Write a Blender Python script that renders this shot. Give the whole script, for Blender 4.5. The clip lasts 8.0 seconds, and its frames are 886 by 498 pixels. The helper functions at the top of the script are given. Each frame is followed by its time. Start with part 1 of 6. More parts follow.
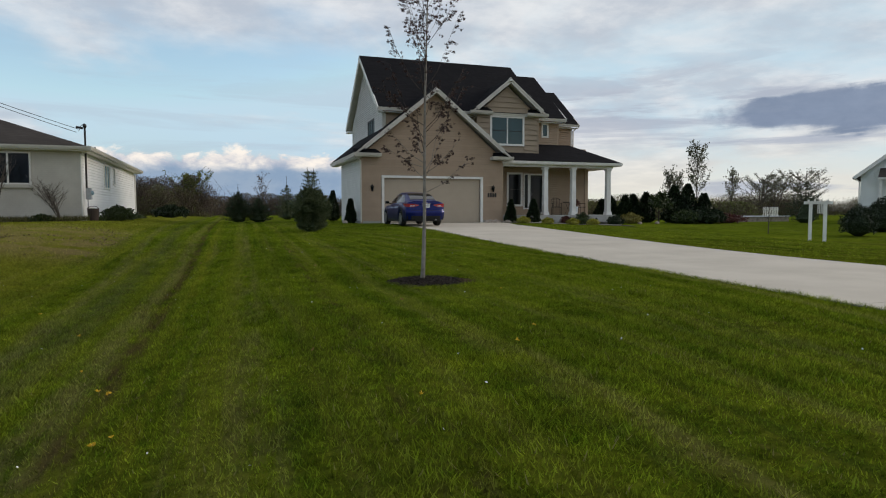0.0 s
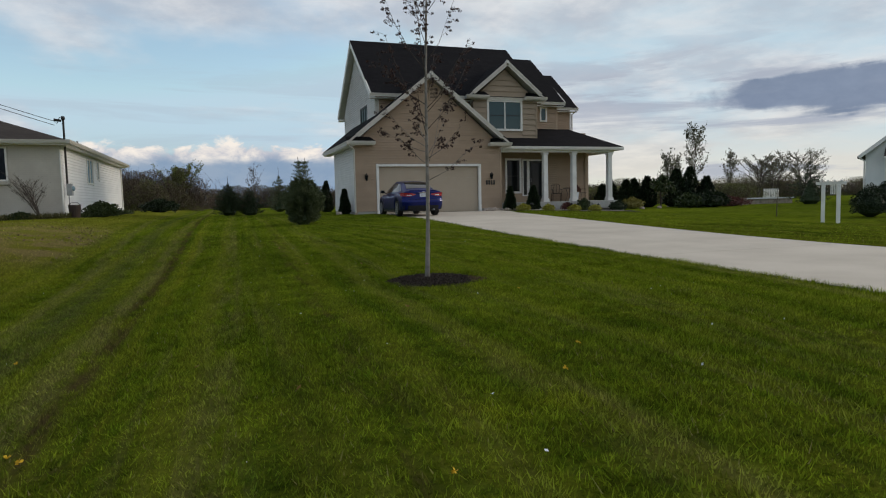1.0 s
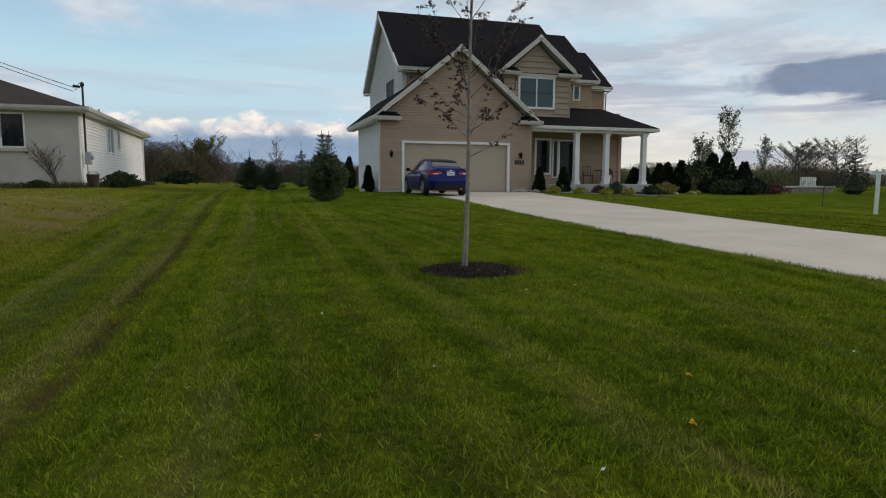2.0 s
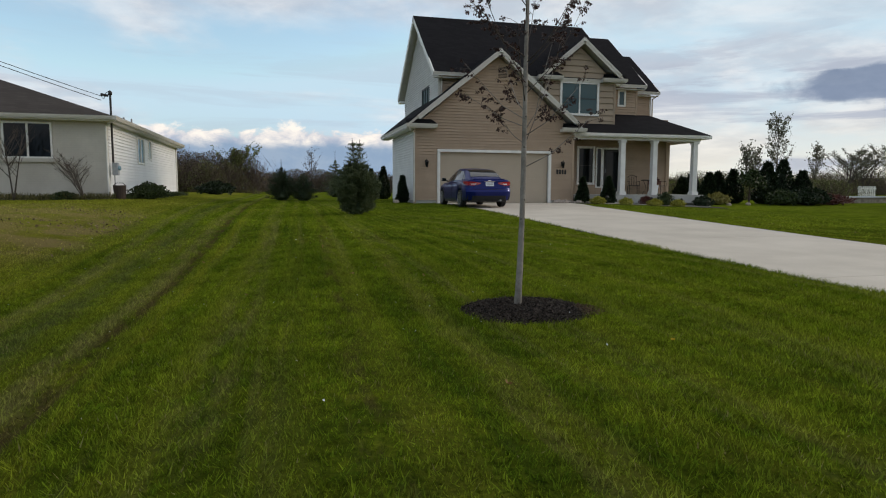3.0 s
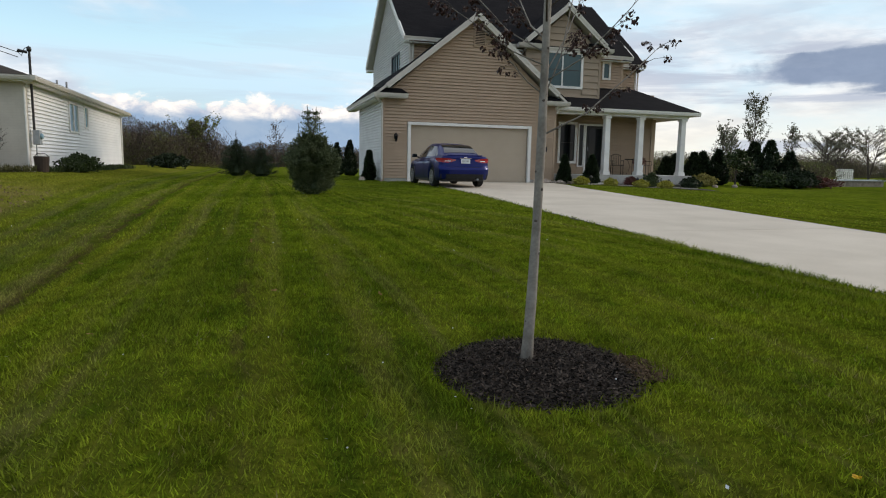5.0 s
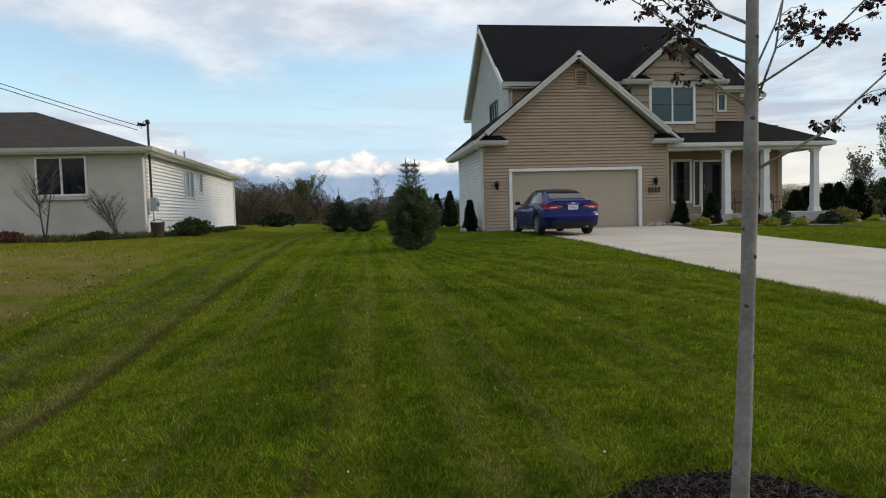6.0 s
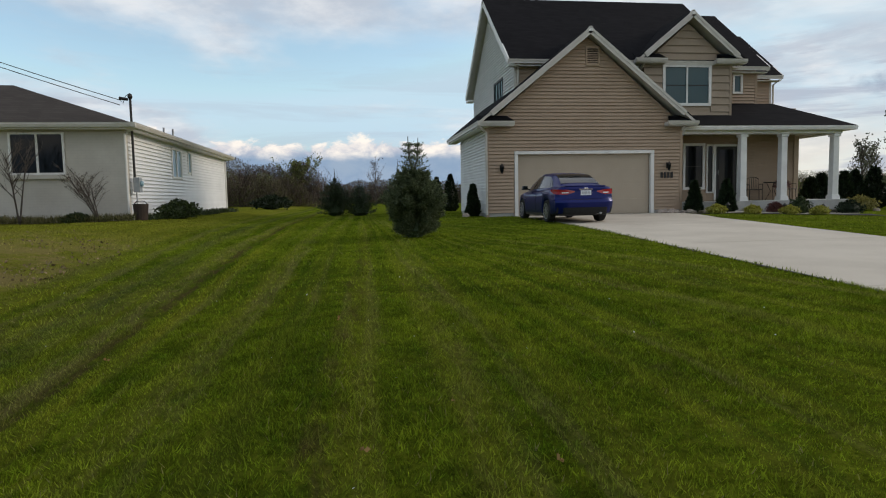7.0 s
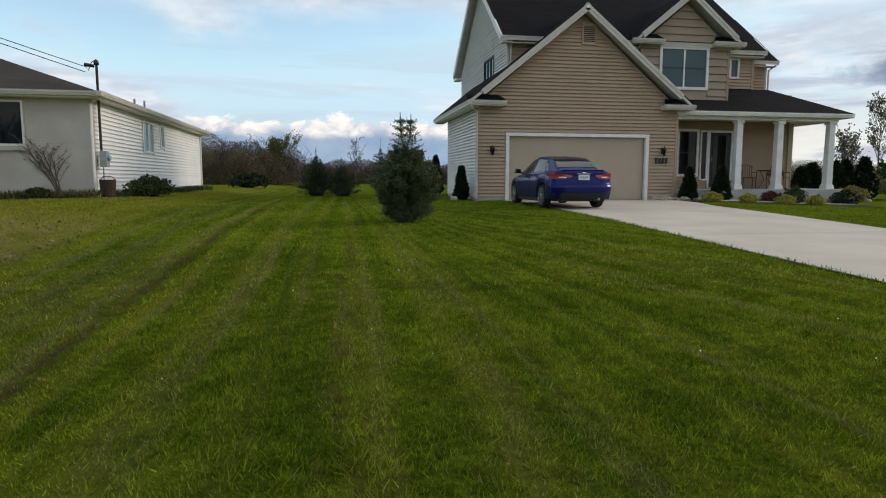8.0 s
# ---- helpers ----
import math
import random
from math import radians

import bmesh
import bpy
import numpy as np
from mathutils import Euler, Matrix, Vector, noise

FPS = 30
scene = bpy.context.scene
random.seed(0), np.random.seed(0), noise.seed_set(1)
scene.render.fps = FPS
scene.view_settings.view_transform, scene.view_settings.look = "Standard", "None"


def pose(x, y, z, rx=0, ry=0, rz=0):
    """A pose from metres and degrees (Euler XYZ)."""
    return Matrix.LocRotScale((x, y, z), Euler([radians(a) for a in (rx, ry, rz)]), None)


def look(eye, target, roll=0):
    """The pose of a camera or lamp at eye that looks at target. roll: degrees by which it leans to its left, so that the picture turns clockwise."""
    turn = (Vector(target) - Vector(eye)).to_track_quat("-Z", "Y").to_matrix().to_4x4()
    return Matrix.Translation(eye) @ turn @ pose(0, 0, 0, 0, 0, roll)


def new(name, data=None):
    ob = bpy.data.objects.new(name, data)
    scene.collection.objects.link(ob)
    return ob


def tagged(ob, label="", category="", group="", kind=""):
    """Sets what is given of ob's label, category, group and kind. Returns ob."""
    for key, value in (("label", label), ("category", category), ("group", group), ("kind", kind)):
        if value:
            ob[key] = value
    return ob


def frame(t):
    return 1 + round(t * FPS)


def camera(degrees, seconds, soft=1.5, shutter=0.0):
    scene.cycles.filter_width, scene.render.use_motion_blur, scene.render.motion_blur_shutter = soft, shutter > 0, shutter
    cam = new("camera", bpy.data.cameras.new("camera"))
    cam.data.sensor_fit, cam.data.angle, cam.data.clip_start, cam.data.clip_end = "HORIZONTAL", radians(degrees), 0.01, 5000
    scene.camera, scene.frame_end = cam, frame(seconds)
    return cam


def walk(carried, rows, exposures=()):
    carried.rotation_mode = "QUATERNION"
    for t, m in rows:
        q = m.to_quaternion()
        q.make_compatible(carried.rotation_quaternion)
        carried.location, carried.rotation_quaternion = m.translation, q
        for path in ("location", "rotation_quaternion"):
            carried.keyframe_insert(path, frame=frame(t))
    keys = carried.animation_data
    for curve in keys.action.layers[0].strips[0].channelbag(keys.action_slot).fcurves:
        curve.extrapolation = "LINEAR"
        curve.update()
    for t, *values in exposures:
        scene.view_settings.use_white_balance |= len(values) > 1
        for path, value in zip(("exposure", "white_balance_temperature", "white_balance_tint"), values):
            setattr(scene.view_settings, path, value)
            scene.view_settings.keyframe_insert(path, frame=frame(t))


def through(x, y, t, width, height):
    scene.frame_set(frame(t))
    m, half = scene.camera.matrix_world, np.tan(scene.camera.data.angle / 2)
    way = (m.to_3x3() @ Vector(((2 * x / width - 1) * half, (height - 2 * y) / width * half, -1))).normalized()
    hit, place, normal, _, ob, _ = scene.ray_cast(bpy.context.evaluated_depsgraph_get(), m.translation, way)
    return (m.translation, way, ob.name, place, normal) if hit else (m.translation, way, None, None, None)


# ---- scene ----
import collections

cam = camera(70.7, 8.0, soft=1.1)
PATH = [
    (0, (0.31, 0.238, 0.850), (0.955, 2.128, 0.732), -0.1),
    (0.5, (0.460, 0.691, 0.865), (1.143, 2.566, 0.731), -1.1),
    (1, (0.486, 1.174, 0.87), (1.144, 3.057, 0.715), -1.3),
    (1.5, (0.500, 1.58, 0.87), (1.143, 3.46, 0.651), -0.1),
    (2.8, (0.809, 3.133, 0.904), (1.31, 5.059, 0.699), 0.2),
    (3, (0.869, 3.404, 0.93), (1.358, 5.334, 0.738), 0.2),
    (3.5, (0.941, 3.933, 0.881), (1.393, 5.866, 0.643), -0.5),
    (4, (1.141, 4.516, 0.868), (1.723, 6.41, 0.598), 1.7),
    (4.2, (1.214, 4.747, 0.875), (1.776, 6.648, 0.609), 1.9),
    (5.3, (1.505, 5.793, 0.974), (2.081, 7.69, 0.714), 0.7),
    (5.5, (1.55, 6.066, 0.984), (2.014, 8.002, 0.797), -1.2),
    (6, (1.570, 6.50, 1.005), (1.835, 8.479, 0.893), -1.7),
    (6.5, (1.525, 7.06, 1.025), (1.869, 9.027, 0.904), -0.0),
    (6.7, (1.535, 7.28, 1.025), (1.877, 9.246, 0.880), 0.2),
    (7, (1.545, 7.648, 1.025), (1.821, 9.623, 0.861), -1.1),
    (7.5, (1.467, 8.082, 1.02), (1.684, 10.062, 0.827), -0.7),
    (8, (1.394, 8.554, 1.04), (1.738, 10.512, 0.817), 0.1),
]
walk(cam, [(t, look(eye, target, roll)) for t, eye, target, roll in PATH],
     exposures=((0, 0.06), (0.5, -0.04), (1.5, 0.0), (3.5, 0.20), (5.3, 0.40), (5.5, 0.42), (6.0, 0.30), (6.5, 0.08), (8.0, 0.28)))

# ---- light ----
SUN_AZ, SUN_EL = radians(84.0), radians(22.0)
sun = new("sun", bpy.data.lights.new("sun", "SUN"))
sun.data.energy, sun.data.angle, sun.data.color = 1.25, radians(14), (1.0, 0.87, 0.72)
sun.matrix_world = look((0, 0, 0), (-math.sin(SUN_AZ) * math.cos(SUN_EL), -math.cos(SUN_AZ) * math.cos(SUN_EL), -math.sin(SUN_EL)))


class Nodes:
    """Short hand for building node trees."""

    def __init__(self, tree):
        self.t = tree
        self.n = tree.nodes
        self.l = tree.links

    def add(self, kind, ins=None):
        node = self.n.new(kind)
        for k, v in (ins or {}).items():
            self.put(node.inputs[k], v)
        return node

    def put(self, socket, v):
        if isinstance(v, bpy.types.NodeSocket):
            self.l.new(v, socket)
        elif isinstance(v, tuple) and len(v) == 3 and socket.type == "RGBA":
            socket.default_value = (*v, 1)
        else:
            socket.default_value = v

    def m(self, op, a, b=0.0, c=0.0):
        node = self.add("ShaderNodeMath", {0: a, 1: b, 2: c})
        node.operation = op
        return node.outputs[0]

    def step(self, v, lo, hi):
        node = self.add("ShaderNodeMapRange", {"Value": v, "From Min": lo, "From Max": hi})
        node.interpolation_type = "SMOOTHSTEP"
        return node.outputs[0]

    def mix(self, f, a, b, mode="MIX"):
        node = self.add("ShaderNodeMix")
        node.data_type, node.blend_type = "RGBA", mode
        self.put(node.inputs[0], f)
        self.put(node.inputs[6], a)
        self.put(node.inputs[7], b)
        return node.outputs[2]

    def noise(self, vec, scale, detail=4.0, rough=0.55, dist=0.0):
        node = self.add("ShaderNodeTexNoise", {"Scale": scale, "Detail": detail, "Roughness": rough, "Distortion": dist})
        if vec is not None:
            self.l.new(vec, node.inputs["Vector"])
        return node.outputs["Fac"]

    def split(self, vec):
        node = self.add("ShaderNodeSeparateXYZ", {0: vec})
        return node.outputs[0], node.outputs[1], node.outputs[2]

    def join(self, x, y, z):
        return self.add("ShaderNodeCombineXYZ", {0: x, 1: y, 2: z}).outputs[0]

    def where(self):
        return self.add("ShaderNodeTexCoord").outputs["Object"]


def build_sky():
    world = bpy.data.worlds.new("sky")
    scene.world = world
    world.use_nodes = True
    k = Nodes(world.node_tree)
    k.n.clear()
    nishita = k.add("ShaderNodeTexSky")
    nishita.sky_type, nishita.sun_disc = "NISHITA", False
    nishita.sun_elevation, nishita.sun_rotation, nishita.dust_density = SUN_EL, SUN_AZ, 1.2
    blue = k.mix(1.0, k.mix(1.0, nishita.outputs[0], (0.195, 0.20, 0.188), "MULTIPLY"), (0.51, 0.68, 0.79), "DARKEN")
    way = k.add("ShaderNodeTexCoord").outputs["Generated"]
    x, y, z = k.split(way)
    az = k.m("MULTIPLY", k.m("ARCTAN2", x, y), 57.2958)
    el = k.m("MULTIPLY", k.m("ARCSINE", z), 57.2958)
    # high, thin cloud sheet
    over = k.m("ADD", k.m("MAXIMUM", z, 0.0), 0.16)
    flat = k.join(k.m("DIVIDE", x, over), k.m("DIVIDE", y, over), 0.3)
    n1 = k.noise(flat, 0.75, 8.0, 0.55, 0.3)
    n2 = k.noise(flat, 2.6, 6.0, 0.6)
    right = k.step(az, 8.0, 36.0)
    high = k.step(el, 9.0, 19.0)
    cover = k.m("ADD", k.m("ADD", n1, k.m("MULTIPLY", right, 0.10)), k.m("MULTIPLY", high, 0.12))
    sheet = k.step(cover, 0.46, 0.66)
    tone = k.mix(k.step(n2, 0.35, 0.68), (0.49, 0.53, 0.60), (0.79, 0.79, 0.80))
    col = k.mix(k.m("MULTIPLY", sheet, 0.9), blue, tone)
    # pale veil above the horizon, warmer towards the low sun
    veil = k.m("MULTIPLY", k.m("SUBTRACT", 1.0, k.step(el, 0.5, 8.5)), k.m("ADD", 0.35, k.m("MULTIPLY", right, 0.45)))
    col = k.mix(veil, col, k.mix(right, (0.44, 0.55, 0.68), (0.82, 0.77, 0.66)))
    # long grey streaks in the low sky
    long = k.join(k.m("MULTIPLY", az, 0.045), k.m("MULTIPLY", el, 0.42), 2.0)
    n3 = k.noise(long, 1.0, 6.0, 0.6, 0.4)
    low = k.m("SUBTRACT", 1.0, k.step(el, 9.0, 15.0))
    streak = k.m("MULTIPLY", k.m("MULTIPLY", k.step(n3, 0.5, 0.62), low), k.m("ADD", 0.25, k.m("MULTIPLY", right, 0.55)))
    col = k.mix(streak, col, (0.40, 0.44, 0.53))
    # distant cumulus bank over a slate band of rain cloud
    puff = k.join(k.m("MULTIPLY", az, 0.16), k.m("MULTIPLY", el, 0.28), 0.7)
    n4 = k.noise(puff, 1.9, 7.0, 0.58, 0.2)
    swell = k.noise(k.join(k.m("MULTIPLY", az, 0.10), 3.1, 0.0), 1.0, 2.0)
    left = k.m("SUBTRACT", 1.0, k.step(az, 9.0, 21.0))
    top = k.m("ADD", k.m("ADD", 3.7, k.m("MULTIPLY", swell, 2.6)), k.m("MULTIPLY", k.m("SUBTRACT", n4, 0.5), 4.4))
    bank = k.m("MULTIPLY", k.m("SUBTRACT", 1.0, k.step(k.m("SUBTRACT", el, top), -0.25, 0.30)), left)
    lit = k.step(n4, 0.36, 0.62)
    col = k.mix(bank, col, k.mix(lit, (0.50, 0.52, 0.60), (0.95, 0.88, 0.80)))
    slate = k.m("MULTIPLY", k.m("SUBTRACT", 1.0, k.step(k.m("ADD", el, k.m("MULTIPLY", n4, 1.6)), 4.2, 5.3)), left)
    col = k.mix(k.m("MULTIPLY", slate, 0.88), col, (0.22, 0.33, 0.48))
    # one heavy cloud over the right-hand fields
    dx = k.m("DIVIDE", k.m("SUBTRACT", az, 54.0), 13.0)
    dy = k.m("DIVIDE", k.m("ADD", k.m("SUBTRACT", el, 7.9), k.m("MULTIPLY", k.m("SUBTRACT", n3, 0.5), 3.0)), 1.9)
    ring = k.m("ADD", k.m("ADD", k.m("MULTIPLY", dx, dx), k.m("MULTIPLY", dy, dy)), k.m("MULTIPLY", k.m("SUBTRACT", n4, 0.5), 1.2))
    heavy = k.m("SUBTRACT", 1.0, k.step(ring, 0.55, 1.1))
    col = k.mix(k.m("MULTIPLY", heavy, 0.92), col, k.mix(n4, (0.12, 0.17, 0.27), (0.27, 0.33, 0.45)))
    back = k.add("ShaderNodeBackground", {"Color": col, "Strength": 1.0})
    k.l.new(back.outputs[0], k.add("ShaderNodeOutputWorld").inputs[0])


build_sky()


# ---- materials ----
def material(name, rough=0.6, metal=0.0, spec=0.5):
    mat = bpy.data.materials.new(name)
    mat.use_nodes = True
    k = Nodes(mat.node_tree)
    k.b = k.n["Principled BSDF"]
    k.b.inputs["Roughness"].default_value = rough
    k.b.inputs["Metallic"].default_value = metal
    k.b.inputs["Specular IOR Level"].default_value = spec
    return mat, k


def relief(k, height, strength=0.3, distance=0.01):
    bump = k.add("ShaderNodeBump", {"Height": height, "Strength": strength, "Distance": distance})
    k.l.new(bump.outputs[0], k.b.inputs["Normal"])


def speckled(name, dark, light, scale=6.0, rough=0.7, bump=0.25, fine=60.0, metal=0.0, spec=0.4, vary=0.12, depth=0.004):
    """A surface of two tones, with coarse stains, fine grain, piece-to-piece variation and relief."""
    mat, k = material(name, rough, metal, spec)
    p = k.where()
    coarse, grain = k.noise(p, scale, 5.0), k.noise(p, fine, 4.0, 0.65)
    f = k.m("ADD", k.m("MULTIPLY", coarse, 0.65), k.m("MULTIPLY", grain, 0.35))
    col = k.mix(k.step(f, 0.32, 0.68), dark, light)
    if vary:
        rnd = k.add("ShaderNodeObjectInfo").outputs["Random"]
        g = k.m("ADD", 1.0 - vary / 2, k.m("MULTIPLY", rnd, vary))
        col = k.mix(1.0, col, k.join(g, g, g), "MULTIPLY")
    k.put(k.b.inputs["Base Color"], col)
    k.put(k.b.inputs["Roughness"], k.m("ADD", rough - 0.08, k.m("MULTIPLY", coarse, 0.16)))
    relief(k, grain, bump, depth)
    return mat


def leafy(name, dark, light, rough=0.6, spec=0.3, scale=2.0, through=0.15):
    """Leaves: tone by leaf and by place, a little light through them."""
    mat, k = material(name, rough, 0.0, spec)
    rnd = k.add("ShaderNodeNewGeometry").outputs["Random Per Island"]
    f = k.m("ADD", k.m("MULTIPLY", rnd, 0.6), k.m("MULTIPLY", k.noise(k.where(), scale, 3.0), 0.4))
    col = k.mix(k.step(f, 0.2, 0.8), dark, light)
    k.put(k.b.inputs["Base Color"], col)
    if through:
        tr = k.add("ShaderNodeBsdfTranslucent", {"Color": col})
        mx = k.add("ShaderNodeMixShader", {0: through, 1: k.b.outputs[0], 2: tr.outputs[0]})
        k.l.new(mx.outputs[0], k.n["Material Output"].inputs[0])
    return mat


def turf_colour(k):
    """Spring lawn: mowing bands, wheel ruts, thatch patches, yellow and dark tufts."""
    p = k.where()
    x, y, z = k.split(p)
    broad, mid, fine = k.noise(p, 0.35, 3.0), k.noise(p, 2.2, 5.0, 0.6), k.noise(p, 22.0, 4.0, 0.7)
    f = k.m("ADD", k.m("ADD", k.m("MULTIPLY", broad, 0.3), k.m("MULTIPLY", mid, 0.35)), k.m("MULTIPLY", fine, 0.35))
    col = k.mix(k.step(f, 0.36, 0.64), (0.042, 0.070, 0.005), (0.134, 0.172, 0.011))
    col = k.mix(k.m("MULTIPLY", k.step(k.noise(p, 0.9, 4.0, 0.6), 0.58, 0.74), 0.45), col, (0.190, 0.205, 0.012))
    clump = k.m("ADD", 0.74, k.m("MULTIPLY", k.step(k.noise(p, 7.5, 4.0, 0.7), 0.32, 0.70), 0.54))
    col = k.mix(1.0, col, k.join(clump, clump, clump), "MULTIPLY")
    col = k.mix(k.m("MULTIPLY", k.step(k.noise(p, 4.3, 4.0, 0.6), 0.57, 0.68), 0.40), col, (0.052, 0.112, 0.005))
    # brown thatch in small patches
    col = k.mix(k.m("MULTIPLY", k.step(k.noise(p, 1.7, 6.0, 0.72), 0.60, 0.72), 0.55), col, (0.120, 0.098, 0.034))
    # mowing lanes along the plot, bending round the young tree on its drive side
    wob = k.m("MULTIPLY", k.m("SUBTRACT", k.noise(p, 0.4, 2.0), 0.5), 0.16)
    lane = k.m("ADD", k.m("SUBTRACT", x, k.m("MULTIPLY", y, 0.022)), wob)
    bow = k.m("MULTIPLY", k.step(x, 1.6, 4.2), k.m("POWER", k.m("MULTIPLY", k.m("SUBTRACT", y, 9.0), 0.16), 2.0))
    band = k.m("SINE", k.m("MULTIPLY", k.m("ADD", lane, bow), 11.0))
    long = k.noise(k.join(k.m("MULTIPLY", k.m("ADD", lane, bow), 3.4), k.m("MULTIPLY", y, 0.10), 0.0), 1.0, 5.0, 0.6)
    col = k.mix(k.m("MULTIPLY", k.step(band, -0.2, 0.9), 0.30), col, (0.170, 0.185, 0.020))
    col = k.mix(k.m("MULTIPLY", k.step(long, 0.52, 0.66), 0.5), col, (0.034, 0.066, 0.006))
    col = k.mix(k.m("MULTIPLY", k.m("SUBTRACT", 1.0, k.step(long, 0.34, 0.47)), 0.42), col, (0.170, 0.165, 0.045))
    # ruts of a cart along the boundary, worn lanes and paler thatch beside them
    for at, slope, width, amount, tint, lo in ((-0.95, -0.012, 0.17, 0.42, (0.098, 0.098, 0.040), 0.30), (-1.06, -0.034, 0.10, 0.42, (0.165, 0.150, 0.060), 0.32), (-0.57, 0.002, 0.11, 0.55, (0.165, 0.150, 0.052), 0.34), (-0.41, 0.003, 0.075, 0.80, (0.075, 0.052, 0.024), 0.36), (-0.16, 0.004, 0.07, 0.5, (0.175, 0.180, 0.016), 0.36), (0.34, 0.017, 0.15, 0.42, (0.160, 0.145, 0.050), 0.40), (0.62, 0.033, 0.14, 0.45, (0.034, 0.062, 0.006), 0.36), (0.96, 0.040, 0.13, 0.62, (0.082, 0.060, 0.024), 0.44), (1.75, 0.035, 0.16, 0.35, (0.160, 0.150, 0.045), 0.40)):
        off = k.m("ABSOLUTE", k.m("SUBTRACT", k.m("ADD", x, k.m("MULTIPLY", wob, 0.6)), k.m("ADD", at, k.m("MULTIPLY", y, slope))))
        rut = k.m("SUBTRACT", 1.0, k.step(off, width * 0.35, width * 1.5))
        rut = k.m("MULTIPLY", rut, k.m("MULTIPLY", k.step(k.noise(k.join(k.m("MULTIPLY", x, 7.0), k.m("MULTIPLY", y, 1.6), at), 1.0, 6.0, 0.7), lo, lo + 0.26), amount))
        col = k.mix(rut, col, tint)
    # raked bare ground on the neighbour's side
    bare = k.m("MULTIPLY", k.m("SUBTRACT", 1.0, k.step(x, -2.7, -1.8)), k.m("MULTIPLY", k.step(y, 11.5, 14.0), k.m("SUBTRACT", 1.0, k.step(y, 17.0, 22.0))))
    col = k.mix(k.m("MULTIPLY", bare, k.step(k.noise(p, 1.6, 6.0, 0.7), 0.36, 0.56)), col, (0.200, 0.155, 0.080))
    col = k.mix(k.m("MULTIPLY", k.m("SUBTRACT", 1.0, k.step(x, -3.0, -1.4)), 0.5), col, (0.185, 0.175, 0.025))
    return col, fine, mid


def turf(name, island):
    mat, k = material(name, 0.9, 0.0, 0.0)
    col, fine, mid = turf_colour(k)
    if island:
        rnd = k.add("ShaderNodeNewGeometry").outputs["Random Per Island"]
        g = k.m("ADD", 0.70, k.m("MULTIPLY", rnd, 1.60))
        col = k.mix(1.0, col, k.join(g, g, g), "MULTIPLY")
        straw = k.m("GREATER_THAN", k.m("FRACT", k.m("MULTIPLY", rnd, 37.0)), 0.985)
        col = k.mix(k.m("MULTIPLY", straw, 0.6), col, (0.30, 0.25, 0.12))
        k.put(k.b.inputs["Base Color"], col)
        tr = k.add("ShaderNodeBsdfTranslucent", {"Color": col})
        mx = k.add("ShaderNodeMixShader", {0: 0.38, 1: k.b.outputs[0], 2: tr.outputs[0]})
        k.l.new(mx.outputs[0], k.n["Material Output"].inputs[0])
    else:
        # brown thatch and soil where blades stand over it
        x, y, z = k.split(k.where())
        under = k.m("MULTIPLY", k.step(x, -4.6, -2.6), k.m("SUBTRACT", 1.0, k.step(y, 12.5, 20.0)))
        thatch = k.mix(1.0, col, (0.80, 0.74, 0.90), "MULTIPLY")
        col = k.mix(under, col, thatch)
        k.put(k.b.inputs["Base Color"], col)
        relief(k, k.m("ADD", fine, k.m("MULTIPLY", mid, 0.8)), 0.9, 0.05)
    return mat


def shingle(name, dark, light):
    mat, k = material(name, 0.95, 0.0, 0.05)
    p = k.where()
    x, y, z = k.split(p)
    tabs = k.add("ShaderNodeTexBrick", {"Vector": k.join(k.m("ADD", x, y), k.m("MULTIPLY", z, 1.0), 0.0), "Color1": (0.2, 0.2, 0.2), "Color2": (0.9, 0.9, 0.9), "Mortar": (0.0, 0.0, 0.0), "Scale": 1.0, "Mortar Size": 0.006, "Brick Width": 0.32, "Row Height": 0.09})
    f = k.m("ADD", k.m("MULTIPLY", tabs.outputs[0], 0.45), k.m("ADD", k.m("MULTIPLY", k.noise(p, 0.6, 3.0), 0.3), k.m("MULTIPLY", k.noise(p, 70.0, 3.0), 0.25)))
    k.put(k.b.inputs["Base Color"], k.mix(f, dark, light))
    relief(k, tabs.outputs[0], 0.5, 0.01)
    return mat


def painted_brick(name):
    mat, k = material(name, 0.7, 0.0, 0.3)
    p = k.where()
    x, y, z = k.split(p)
    course = k.add("ShaderNodeTexBrick", {"Vector": k.join(k.m("ADD", x, y), z, 0.0), "Color1": (0.9, 0.9, 0.9), "Color2": (1.0, 1.0, 1.0), "Mortar": (0.55, 0.55, 0.55), "Scale": 1.0, "Mortar Size": 0.007, "Mortar Smooth": 0.4, "Brick Width": 0.21, "Row Height": 0.075})
    stain = k.noise(p, 0.9, 5.0, 0.6)
    col = k.mix(k.step(stain, 0.3, 0.7), (0.47, 0.43, 0.37), (0.56, 0.52, 0.45))
    k.put(k.b.inputs["Base Color"], k.mix(0.14, col, course.outputs[0], "MULTIPLY"))
    relief(k, k.m("ADD", course.outputs[0], k.m("MULTIPLY", k.noise(p, 50.0, 3.0), 0.3)), 0.22, 0.005)
    return mat


def glass(name, tint, spec=0.4):
    mat, k = material(name, 0.05, 0.0, spec)
    k.b.inputs["Base Color"].default_value = (*tint, 1)
    k.put(k.b.inputs["Roughness"], k.m("ADD", 0.03, k.m("MULTIPLY", k.noise(k.where(), 3.0), 0.05)))
    return mat


